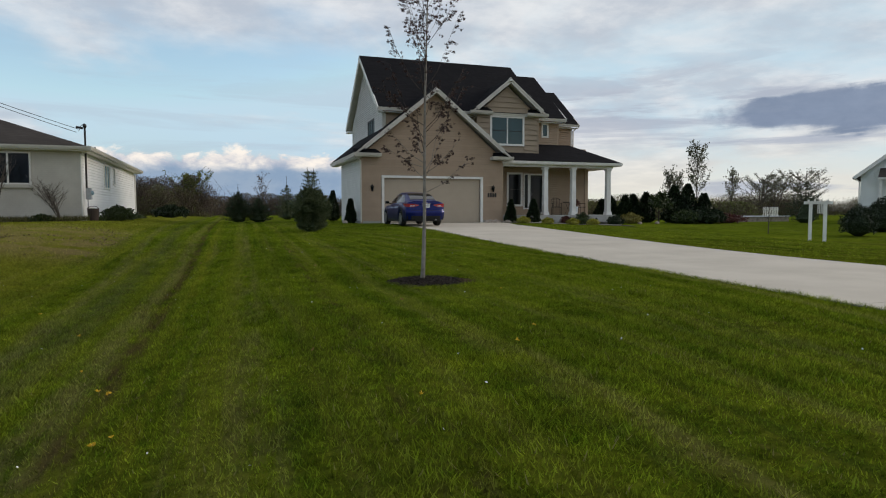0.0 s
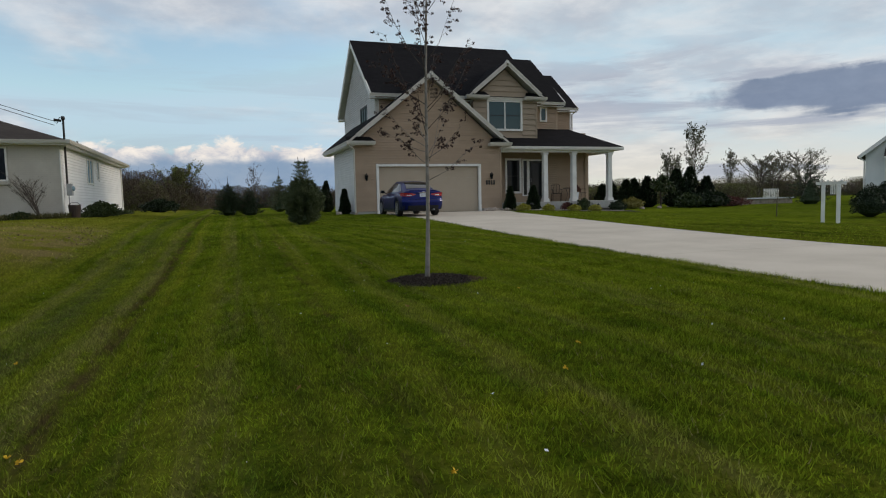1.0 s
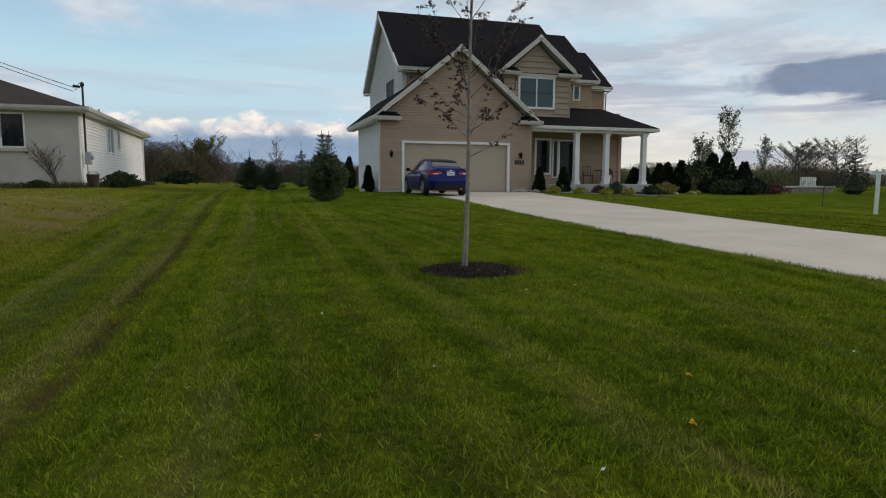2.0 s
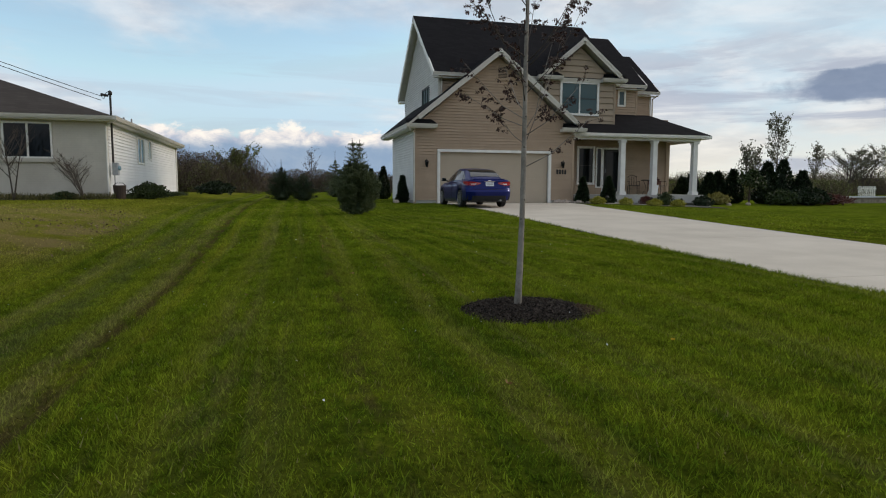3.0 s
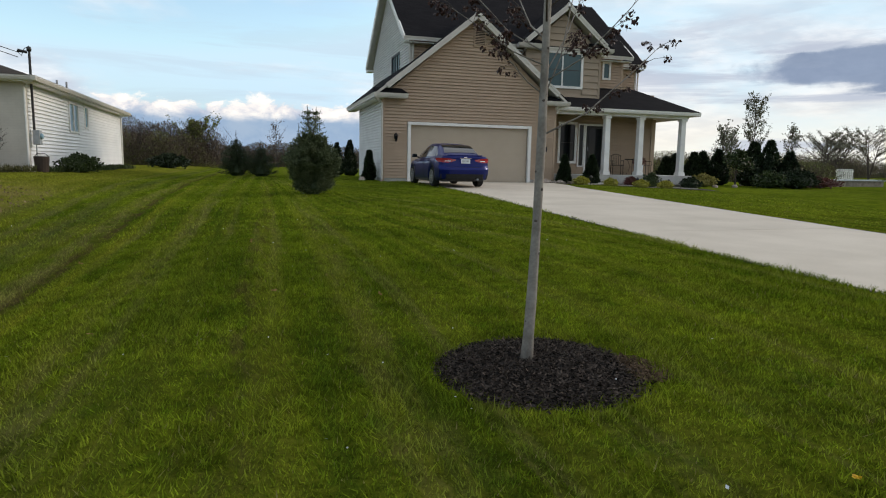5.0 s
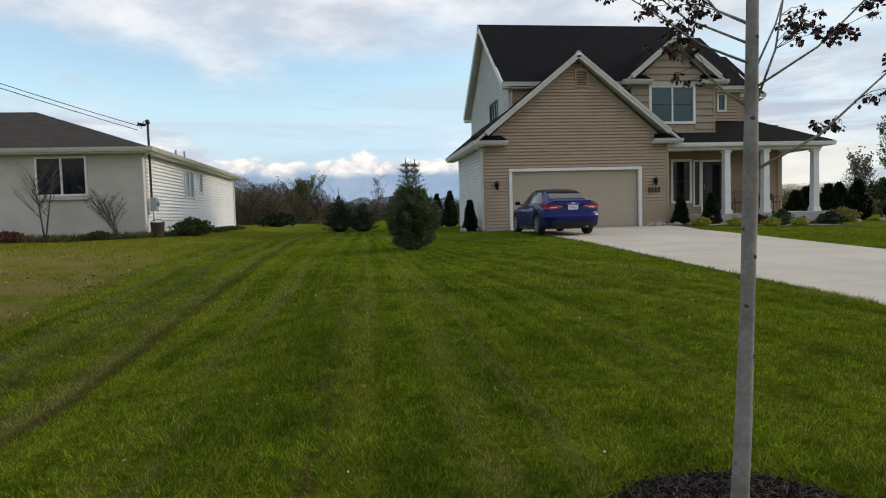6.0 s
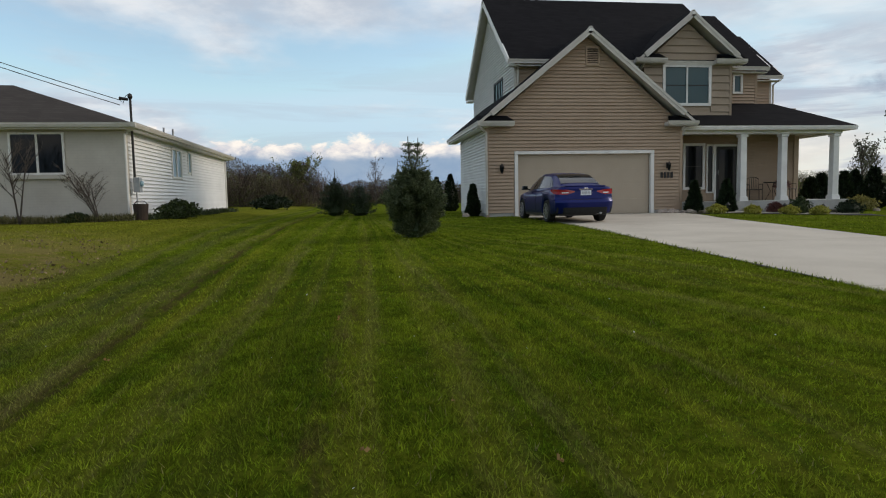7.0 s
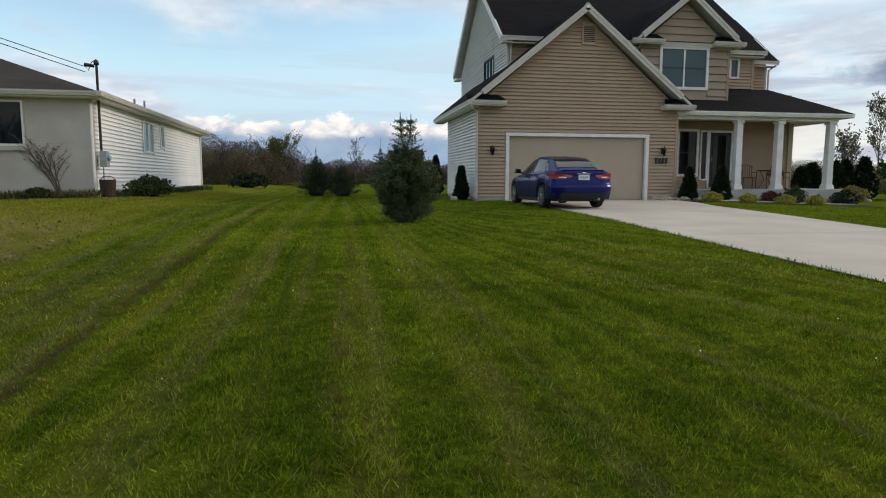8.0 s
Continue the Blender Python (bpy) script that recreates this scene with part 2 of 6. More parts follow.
def car_paint():
    mat, k = material("blue_car_paint", 0.28, 0.35, 0.25)
    flake = k.noise(k.where(), 900.0, 2.0)
    k.put(k.b.inputs["Base Color"], k.mix(flake, (0.0010, 0.005, 0.070), (0.002, 0.010, 0.130)))
    k.b.inputs["Coat Weight"].default_value = 0.22
    k.b.inputs["Coat Roughness"].default_value = 0.04
    return mat


M = {
    "ground": turf("lawn_soil", False), "blades": turf("lawn_blades", True),
    "concrete": speckled("driveway_concrete", (0.43, 0.385, 0.315), (0.54, 0.49, 0.41), 0.8, 0.85, 0.3, 90.0, vary=0.06),
    "old_concrete": speckled("foundation_concrete", (0.30, 0.29, 0.27), (0.42, 0.41, 0.38), 2.0, 0.9, 0.4),
    "tan": speckled("tan_vinyl_siding", (0.345, 0.250, 0.170), (0.398, 0.292, 0.202), 1.5, 0.55, 0.15, 40.0, vary=0.08),
    "khaki": speckled("khaki_shake_siding", (0.285, 0.220, 0.155), (0.330, 0.255, 0.182), 1.5, 0.6, 0.2, 40.0, vary=0.10),
    "pale": speckled("pale_vinyl_siding", (0.56, 0.55, 0.53), (0.66, 0.65, 0.63), 1.5, 0.5, 0.12, 40.0, vary=0.06),
    "white": speckled("white_vinyl_siding", (0.76, 0.76, 0.75), (0.84, 0.84, 0.83), 1.5, 0.5, 0.12, 40.0, vary=0.05),
    "trim": speckled("white_trim_paint", (0.68, 0.66, 0.62), (0.80, 0.78, 0.74), 3.0, 0.5, 0.1, 50.0, vary=0.04),
    "almond": speckled("almond_gutter_enamel", (0.48, 0.45, 0.40), (0.58, 0.55, 0.49), 3.0, 0.4, 0.05, 50.0, vary=0.04),
    "door": speckled("sandstone_door_enamel", (0.385, 0.315, 0.235), (0.425, 0.35, 0.265), 1.2, 0.5, 0.15, 120.0, vary=0.05),
    "roof": shingle("charcoal_shingle", (0.006, 0.006, 0.007), (0.021, 0.020, 0.022)),
    "roof2": shingle("weathered_brown_shingle", (0.040, 0.034, 0.030), (0.085, 0.074, 0.066)),
    "brick": painted_brick("painted_brick"),
    "glass": glass("teal_window_glass", (0.035, 0.075, 0.080)), "dark_glass": glass("dark_window_glass", (0.006, 0.008, 0.009), 0.22),
    "sky_glass": glass("pale_window_glass", (0.22, 0.34, 0.40)),
    "black": speckled("black_enamel", (0.012, 0.011, 0.011), (0.026, 0.024, 0.023), 8.0, 0.45, 0.1),
    "iron": speckled("dark_iron", (0.02, 0.018, 0.016), (0.05, 0.04, 0.034), 10.0, 0.6, 0.3, metal=0.4),
    "grey": speckled("grey_metal", (0.30, 0.31, 0.32), (0.42, 0.43, 0.44), 6.0, 0.45, 0.1, metal=0.6),
    "paint": car_paint(),
    "tyre": speckled("tyre_rubber", (0.010, 0.010, 0.010), (0.022, 0.022, 0.022), 12.0, 0.85, 0.3),
    "rim": speckled("alloy_rim", (0.40, 0.41, 0.43), (0.55, 0.56, 0.58), 20.0, 0.3, 0.05, metal=0.9),
    "plate": speckled("white_plate", (0.62, 0.64, 0.68), (0.72, 0.74, 0.78), 20.0, 0.4, 0.05),
    "red": speckled("red_lamp_lens", (0.24, 0.008, 0.012), (0.36, 0.016, 0.022), 30.0, 0.12, 0.05, spec=0.8),
    "chrome": speckled("chrome", (0.62, 0.62, 0.63), (0.70, 0.70, 0.71), 30.0, 0.12, 0.0, metal=1.0),
    "bark": speckled("grey_maple_bark", (0.155, 0.135, 0.115), (0.30, 0.275, 0.24), 9.0, 0.85, 0.7, 55.0, vary=0.0),
    "twig": speckled("dark_twig_bark", (0.040, 0.030, 0.024), (0.105, 0.085, 0.068), 12.0, 0.85, 0.3, vary=0.0),
    "mulch": speckled("dark_bark_mulch", (0.010, 0.009, 0.008), (0.050, 0.042, 0.038), 14.0, 0.9, 0.8, 70.0, depth=0.02),
    "chips": leafy("mulch_chips", (0.004, 0.0035, 0.003), (0.080, 0.062, 0.050), 0.75, 0.15, 9.0, 0.0),
    "soil": leafy("bare_brown_soil", (0.055, 0.036, 0.021), (0.180, 0.125, 0.080), 0.9, 0.1, 12.0, 0.0),
    "maple": leafy("maroon_maple_leaves", (0.020, 0.009, 0.008), (0.060, 0.026, 0.018), 0.55, 0.3, 6.0, 0.12),
    "spruce": leafy("blue_green_spruce_needles", (0.026, 0.042, 0.015), (0.150, 0.175, 0.085), 0.6, 0.25, 2.0, 0.08),
    # needles of the dark spruces; also the inner cores, where it paints crown shade
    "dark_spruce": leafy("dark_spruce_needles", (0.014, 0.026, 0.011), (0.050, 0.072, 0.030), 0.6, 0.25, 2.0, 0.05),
    "thuja": leafy("dark_arborvitae_foliage", (0.007, 0.014, 0.006), (0.024, 0.040, 0.014), 0.6, 0.25, 3.0, 0.05),
    "boxwood": leafy("yellow_green_boxwood_leaves", (0.190, 0.185, 0.020), (0.460, 0.430, 0.070), 0.5, 0.3, 4.0, 0.15),
    "shrub": leafy("deep_green_shrub_leaves", (0.018, 0.030, 0.010), (0.055, 0.080, 0.022), 0.55, 0.3, 3.0, 0.1),
    "gold": leafy("golden_shrub_leaves", (0.150, 0.130, 0.030), (0.300, 0.270, 0.080), 0.55, 0.3, 3.0, 0.2),
    "rust": leafy("rust_red_shrub_leaves", (0.060, 0.020, 0.018), (0.150, 0.055, 0.045), 0.55, 0.3, 3.0, 0.15),
    "scrub": leafy("bare_scrub_twigs", (0.050, 0.038, 0.030), (0.135, 0.100, 0.076), 0.8, 0.2, 0.2, 0.0),
    "spring": leafy("fresh_spring_leaves", (0.070, 0.085, 0.018), (0.185, 0.200, 0.050), 0.6, 0.25, 0.3, 0.2),
    "poplar": leafy("young_poplar_leaves", (0.085, 0.085, 0.055), (0.220, 0.215, 0.150), 0.6, 0.25, 0.5, 0.2),
    "clod": leafy("raked_soil_clods", (0.110, 0.080, 0.046), (0.250, 0.195, 0.115), 0.9, 0.1, 3.0, 0.0),
    "straw": leafy("dry_grass", (0.050, 0.055, 0.018), (0.170, 0.150, 0.065), 0.8, 0.2, 1.0, 0.15),
    "dandelion": leafy("dandelion_petals", (0.50, 0.30, 0.02), (0.70, 0.46, 0.03), 0.6, 0.2, 4.0, 0.1),
    "dead_leaf": leafy("fallen_brown_leaves", (0.16, 0.09, 0.03), (0.36, 0.22, 0.08), 0.7, 0.2, 4.0, 0.1),
    "stone": speckled("grey_brown_boulder", (0.20, 0.16, 0.13), (0.44, 0.37, 0.31), 5.0, 0.85, 0.6, 40.0, vary=0.3),
    "clay": speckled("brown_plastic_bin", (0.024, 0.014, 0.010), (0.046, 0.028, 0.02), 5.0, 0.6, 0.2),
}


# ---- mesh helpers ----
class Mesh:
    """Gathers points and faces of one mesh."""

    def __init__(self):
        self.v, self.f = [], []

    def face(self, *pts):
        i = len(self.v)
        self.v += [tuple(p) for p in pts]
        self.f.append(tuple(range(i, i + len(pts))))
        return self

    def box(self, x0, x1, y0, y1, z0, z1, taper=0.0):
        i = len(self.v)
        t = taper
        self.v += [(x0, y0, z0), (x1, y0, z0), (x1, y1, z0), (x0, y1, z0), (x0 + t, y0 + t, z1), (x1 - t, y0 + t, z1), (x1 - t, y1 - t, z1), (x0 + t, y1 - t, z1)]
        for a, b, c, d in ((3, 2, 1, 0), (4, 5, 6, 7), (0, 1, 5, 4), (1, 2, 6, 5), (2, 3, 7, 6), (3, 0, 4, 7)):
            self.f.append((i + a, i + b, i + c, i + d))
        return self

    def slab(self, pts, drop):
        """A flat polygon with thickness straight down."""
        n, i = len(pts), len(self.v)
        self.v += [tuple(p) for p in pts] + [(p[0], p[1], p[2] - drop) for p in pts]
        self.f.append(tuple(i + j for j in range(n)))
        self.f.append(tuple(i + n + j for j in reversed(range(n))))
        for j in range(n):
            q = (j + 1) % n
            self.f.append((i + j, i + n + j, i + n + q, i + q))
        return self

    def bar(self, a, b, w, h):
        """A straight beam from a to b, w wide sideways and h high, its top edge along a-b."""
        a, b = Vector(a), Vector(b)
        d = (b - a).normalized()
        side = d.cross(Vector((0, 0, 1)))
        side = side.normalized() if side.length > 1e-4 else Vector((1, 0, 0))
        up = side.cross(d).normalized()
        s, u = side * (w / 2), up * h
        i = len(self.v)
        for p in (a, b):
            self.v += [tuple(p - s), tuple(p + s), tuple(p + s - u), tuple(p - s - u)]
        for q in ((0, 1, 2, 3), (7, 6, 5, 4), (0, 4, 5, 1), (1, 5, 6, 2), (2, 6, 7, 3), (3, 7, 4, 0)):
            self.f.append(tuple(i + j for j in q))
        return self

    def tube(self, path, radii, sides=7, wobble=0.0, rng=None):
        """A round, tapered tube along a path."""
        path = [Vector(p) for p in path]
        start = len(self.v)
        for j, p in enumerate(path):
            d = (path[min(j + 1, len(path) - 1)] - path[max(j - 1, 0)]).normalized()
            ref = Vector((0, 0, 1)) if abs(d.z) < 0.9 else Vector((1, 0, 0))
            a = d.cross(ref).normalized()
            b = d.cross(a)
            for s in range(sides):
                t = 2 * math.pi * s / sides
                r = radii[j] * (1 + (rng.uniform(-wobble, wobble) if rng else 0))
                self.v.append(tuple(p + (a * math.cos(t) + b * math.sin(t)) * r))
        for j in range(len(path) - 1):
            for s in range(sides):
                q = (s + 1) % sides
                i = start + j * sides
                self.f.append((i + s, i + q, i + sides + q, i + sides + s))
        self.f.append(tuple(start + s for s in reversed(range(sides))))
        self.f.append(tuple(start + (len(path) - 1) * sides + s for s in range(sides)))
        return self

    def spin(self, profile, centre, sides=16, axis="z"):
        """A turned body: (radius, height) pairs about an axis."""
        cx, cy, cz = centre
        start = len(self.v)
        for r, h in profile:
            for s in range(sides):
                t = 2 * math.pi * s / sides
                c, d = r * math.cos(t), r * math.sin(t)
                self.v.append((cx + c, cy + d, cz + h) if axis == "z" else (cx + h, cy + c, cz + d))
        for j in range(len(profile) - 1):
            for s in range(sides):
                q = (s + 1) % sides
                i = start + j * sides
                self.f.append((i + s, i + q, i + sides + q, i + sides + s))
        self.f.append(tuple(start + s for s in reversed(range(sides))))
        self.f.append(tuple(start + (len(profile) - 1) * sides + s for s in range(sides)))
        return self

    def weld(self):
        """Joins points that share a place."""
        seen, to = {}, []
        for p in self.v:
            to.append(seen.setdefault(tuple(round(c, 4) for c in p), len(seen)))
        self.v = list(seen)
        faces = [tuple(to[i] for i in f) for f in self.f]
        count = collections.Counter(tuple(sorted(f)) for f in faces)
        self.f = [f for f in faces if count[tuple(sorted(f))] == 1]
        return self

    def data(self, name, mat, smooth=False):
        me = bpy.data.meshes.new(name)
        me.from_pydata(self.v, [], self.f)
        me.materials.append(mat)
        if smooth:
            me.shade_smooth()
        me.update()
        return me


def part(name, mesh, mat, parent=None, label="", smooth=False, bevel=0.0):
    """Links a mesh as one object, under a thing or a part."""
    ob = new(name, mesh.data(name, mat, smooth))
    if parent:
        ob.parent = parent
    if bevel:
        mod = ob.modifiers.new("bevel", "BEVEL")
        mod.width, mod.segments, mod.limit_method = bevel, 2, "ANGLE"
    return tagged(ob, label)


def thing(name, label, category, at=(0, 0, 0), turn=0.0, group="", kind=""):
    ob = new(name)
    ob.empty_display_size = 0.2
    ob.matrix_world = pose(*at, 0, 0, turn)
    return tagged(ob, label, category, group, kind)


def leaves(count, rng, place, size, spread=0.5, long=1.6):
    """Small four-sided leaves; place(rng, count) gives their points and outward directions."""
    pts, out = place(rng, count)
    n = len(pts)
    d = out + rng.normal(0, spread, (n, 3))
    d /= np.linalg.norm(d, axis=1)[:, None] + 1e-9
    r = rng.normal(0, 1, (n, 3))
    s = np.cross(d, r)
    s /= np.linalg.norm(s, axis=1)[:, None] + 1e-9
    k = size * rng.uniform(0.6, 1.4, (n, 1))
    v = np.stack([pts, pts + d * k * long * 0.5 + s * k * 0.5, pts + d * k * long, pts + d * k * long * 0.5 - s * k * 0.5], axis=1).reshape(-1, 3)
    return v


def quads(name, v, mat, parent=None, label="", per=4):
    """One mesh of loose faces of per corners each."""
    me = bpy.data.meshes.new(name)
    n = len(v) // per
    me.vertices.add(len(v))
    me.vertices.foreach_set("co", np.asarray(v, dtype=np.float32).ravel())
    me.loops.add(n * per)
    me.loops.foreach_set("vertex_index", np.arange(n * per, dtype=np.int32))
    me.polygons.add(n)
    me.polygons.foreach_set("loop_start", np.arange(0, n * per, per, dtype=np.int32))
    me.update(calc_edges=True)
    me.validate()
    me.materials.append(mat)
    ob = new(name, me)
    if parent:
        ob.parent = parent
    return tagged(ob, label)


def smooth01(a, b, v):
    t = np.clip((v - a) / (b - a), 0, 1)
    return t * t * (3 - 2 * t)


DRIVE_L = ((-30, 3.4), (3, 5.55), (8, 6.15), (14, 6.6), (20, 6.85), (26, 6.95), (28.7, 6.98))
DRIVE_R = ((-30, 7.4), (3, 9.6), (8, 10.1), (14, 10.7), (20, 11.2), (24, 11.7), (26.5, 12.5), (28.7, 12.9))


def edge(table, y):
    return np.interp(y, [a for a, b in table], [b for a, b in table])


def height(x, y):
    """The lie of the land: a swale along the boundary, a rise to the houses, a fall to the right."""
    x, y = np.asarray(x, dtype=float), np.asarray(y, dtype=float)
    z = 0.34 * smooth01(8, 27, y)
    z = z - 0.40 * smooth01(11.5, 22, x) * (1 - 0.6 * smooth01(20, 32, y))
    z = z - 0.20 * (1 - smooth01(-0.9, 1.6, x)) * (1 - smooth01(9, 20, y))
    z = z + (0.52 - 0.34 * smooth01(8, 27, y)) * (1 - smooth01(-4.2, -1.3, x)) * smooth01(2, 20, y)
    z = z + 0.12 * smooth01(45, 70, y) * (1 - smooth01(8, 20, x))
    z = z - 0.025 * np.exp(-(((x - (-0.41 + 0.003 * y)) / 0.11) ** 2)) * smooth01(-20, 0, y) * (1 - smooth01(28, 40, y))
    z = z + 0.018 * np.sin(x * 1.7 + 0.6 * np.sin(y * 0.5)) * np.cos(y * 1.1) + 0.01 * np.sin(3.7 * x + 1.0) * np.sin(2.9 * y)
    z = z - 0.12 * np.exp(-(((x - 2.75) / 1.6) ** 2 + ((y - 8.0) / 1.9) ** 2))
    # level bed under the drive
    on = smooth01(0.0, 0.3, x - edge(DRIVE_L, y)) * (1 - smooth01(-0.3, 0.0, x - edge(DRIVE_R, y)))
    near = smooth01(-1.2, 0.0, x - edge(DRIVE_L, y)) * (1 - smooth01(0.0, 1.5, x - edge(DRIVE_R, y))) * (1 - on)
    z = z * (1 - near) + (0.34 * smooth01(8, 27, y) - 0.012) * near
    return z * (1 - on) + (0.34 * smooth01(8, 27, y) - 0.07) * on


# ---- ground ----
def build_ground():
    def ladder(lo, hi, fine_lo, fine_hi, fine, grow):
        v, s = [fine_lo], fine
        while v[-1] > lo:
            s *= grow
            v.append(v[-1] - s)
        v = v[::-1]
        while v[-1] < fine_hi:
            v.append(v[-1] + fine)
        s = fine
        while v[-1] < hi:
            s *= grow
            v.append(v[-1] + s)
        return np.array(v)

    xs, ys = ladder(-1500, 1500, -6, 14, 0.16, 1.13), ladder(-300, 2500, -2, 30, 0.16, 1.13)
    gx, gy = np.meshgrid(xs, ys)
    gz = height(gx, gy)
    v = np.stack([gx, gy, gz], axis=-1).reshape(-1, 3)
    w, h = len(xs), len(ys)
    i = np.arange(w * h).reshape(h, w)
    f = np.stack([i[:-1, :-1], i[:-1, 1:], i[1:, 1:], i[1:, :-1]], axis=-1).reshape(-1, 4)
    me = bpy.data.meshes.new("ground")
    me.from_pydata(v.tolist(), [], f.tolist())
    me.materials.append(M["ground"])
    me.shade_smooth()
    tagged(new("ground", me), "mown spring lawn with wheel ruts, rising to the houses", "lawn", kind="structure")


build_ground()


def build_drive():
    drive = thing("road_driveway", "long pale broom-finished concrete driveway beside the lawn", "driveway", kind="structure")
    cuts = [-24, -18, -12, -6, 0, 4.4, 8.8, 13.2, 17.6, 22.0, 25.4, 28.66]
    for a, b in zip(cuts[:-1], cuts[1:]):
        m = Mesh()
        steps = np.linspace(a + 0.006, b - 0.006, 9)
        n = 0
        for y in steps:
            z = float(0.34 * smooth01(8, 27, y))
            l, r = float(edge(DRIVE_L, y)), float(edge(DRIVE_R, y))
            m.v += [(l, y, z), (r, y, z), (r, y, z - 0.14), (l, y, z - 0.14)]
            n += 1
        for j in range(n - 1):
            i = 4 * j
            for q in ((0, 1, 5, 4), (1, 2, 6, 5), (2, 3, 7, 6), (3, 0, 4, 7)):
                m.f.append(tuple(i + c for c in q))
        m.f += [(3, 2, 1, 0), (4 * n - 4, 4 * n - 3, 4 * n - 2, 4 * n - 1)]
        part("slab", m, M["concrete"], drive)
    for name, table, s in (("left", DRIVE_L, -1), ("right", DRIVE_R, 1)):
        m = Mesh()
        ys = np.arange(-2, 27.4, 0.25)
        w = 0.02 + 0.02 * np.sin(ys * 3.1) + 0.015 * np.sin(ys * 7.7)
        for y, u in zip(ys, w):
            e = float(edge(table, y))
            z = float(0.34 * smooth01(8, 27, y)) - 0.006
            m.v += [(e - s * 0.01, y, z), (e + s * (0.03 + u), y, max(z, float(height(e + s * (0.03 + u), y))) + 0.004)]
        for j in range(len(ys) - 1):
            m.f.append((2 * j, 2 * j + 1, 2 * j + 3, 2 * j + 2))
        tagged(part("trim_soil", m, M["mulch"]), "dark bare soil along the cut edge of the drive", "soil", kind="structure")
    walkway = thing("pavement_walk", "pale concrete path along the planting bed before the porch", "path", kind="structure")
    for x in np.arange(14.1, 18.4, 1.3):
        part("slab", Mesh().box(x, x + 1.29, 27.55, 28.25, 0.0, float(height(x + 0.6, 27.9)) + 0.035), M["concrete"], walkway)


build_drive()


# ---- houses ----
def wall_frame(axis, at, out):
    """Maps (along, height, proud) to the world for a wall that runs along x or y, at the given place; out: the way its face looks."""
    if axis == "x":
        return lambda u, z, d: (u, at + out * d, z)
    return lambda u, z, d: (at + out * d, u, z)


def siding(parent, to, left, right, z0, z1, course, mat, holes=(), name="siding_board"):
    """Lapped boards, one object each: left(z) and right(z) bound the wall, holes are (u0, u1, z0, z1)."""
    z = z0
    while z < z1 - 0.02:
        top = min(z + course, z1)
        spans = [(left(z), right(z), left(top), right(top))]
        for a, b, c, d in holes:
            if d <= z + 0.01 or c >= top - 0.01:
                continue
            cut = []
            for p, q, r, s in spans:
                if b <= p or a >= q:
                    cut.append((p, q, r, s))
                    continue
                if a > p:
                    cut.append((p, a, r, a))
                if b < q:
                    cut.append((b, q, b, s))
            spans = cut
        for p, q, r, s in spans:
            if q - p < 0.03:
                continue
            if s < r:
                r = s = (r + s) / 2
            m = Mesh()
            m.v = [to(p, z, 0.050), to(q, z, 0.050), to(s, top, 0.004), to(r, top, 0.004), to(p, z, -0.01), to(q, z, -0.01), to(s, top, -0.01), to(r, top, -0.01)]
            m.f = [(0, 1, 2, 3), (4, 5, 1, 0), (5, 6, 2, 1), (7, 4, 0, 3), (3, 2, 6, 7), (5, 4, 7, 6)]
            part(name, m, mat, parent)
        z = top


def window(parent, to, u0, u1, z0, z1, pane, cols=2, bar=True, trim=0.09, frame_mat="trim", sill=False, depth=0.04):
    """A framed window: casing, mullions, panes set back, on a wall frame."""

    def block(mesh, a, b, c, d, lo, hi):
        i = len(mesh.v)
        mesh.v += [to(a, c, lo), to(b, c, lo), to(b, d, lo), to(a, d, lo), to(a, c, hi), to(b, c, hi), to(b, d, hi), to(a, d, hi)]
        for q in ((3, 2, 1, 0), (4, 5, 6, 7), (0, 1, 5, 4), (1, 2, 6, 5), (2, 3, 7, 6), (3, 0, 4, 7)):
            mesh.f.append(tuple(i + j for j in q))

    win = new("window")
    win.parent = parent
    fr = Mesh()
    for a, b, c, d in ((u0, u1, z1 - trim, z1), (u0, u1, z0, z0 + trim), (u0, u0 + trim, z0 + trim, z1 - trim), (u1 - trim, u1, z0 + trim, z1 - trim)):
        block(fr, a, b, c, d, -0.05, depth + 0.02)
    part("window_frame", fr, M[frame_mat], win)
    step = (u1 - u0 - 2 * trim) / cols
    for j in range(cols):
        a, b = u0 + trim + j * step, u0 + trim + (j + 1) * step
        if j:
            mu = Mesh()
            block(mu, a - 0.03, a + 0.03, z0 + trim, z1 - trim, -0.05, depth + 0.01)
            part("mullion", mu, M[frame_mat], win)
        g = Mesh()
        block(g, a, b, z0 + trim, z1 - trim, 0.002, 0.012)
        part("pane", g, M[pane], win)
        if bar:
            mid = (z0 + z1) / 2
            ra = Mesh()
            block(ra, a + 0.031, b - 0.031, mid - 0.014, mid + 0.014, 0.012, 0.024)
            part("glazing_bar", ra, M["black"], win)
    if sill:
        s = Mesh()
        block(s, u0 - 0.06, u1 + 0.06, z0 - 0.12, z0 - 0.003, -0.05, 0.09)
        part("window_sill", s, M["brick"], win)
    return win


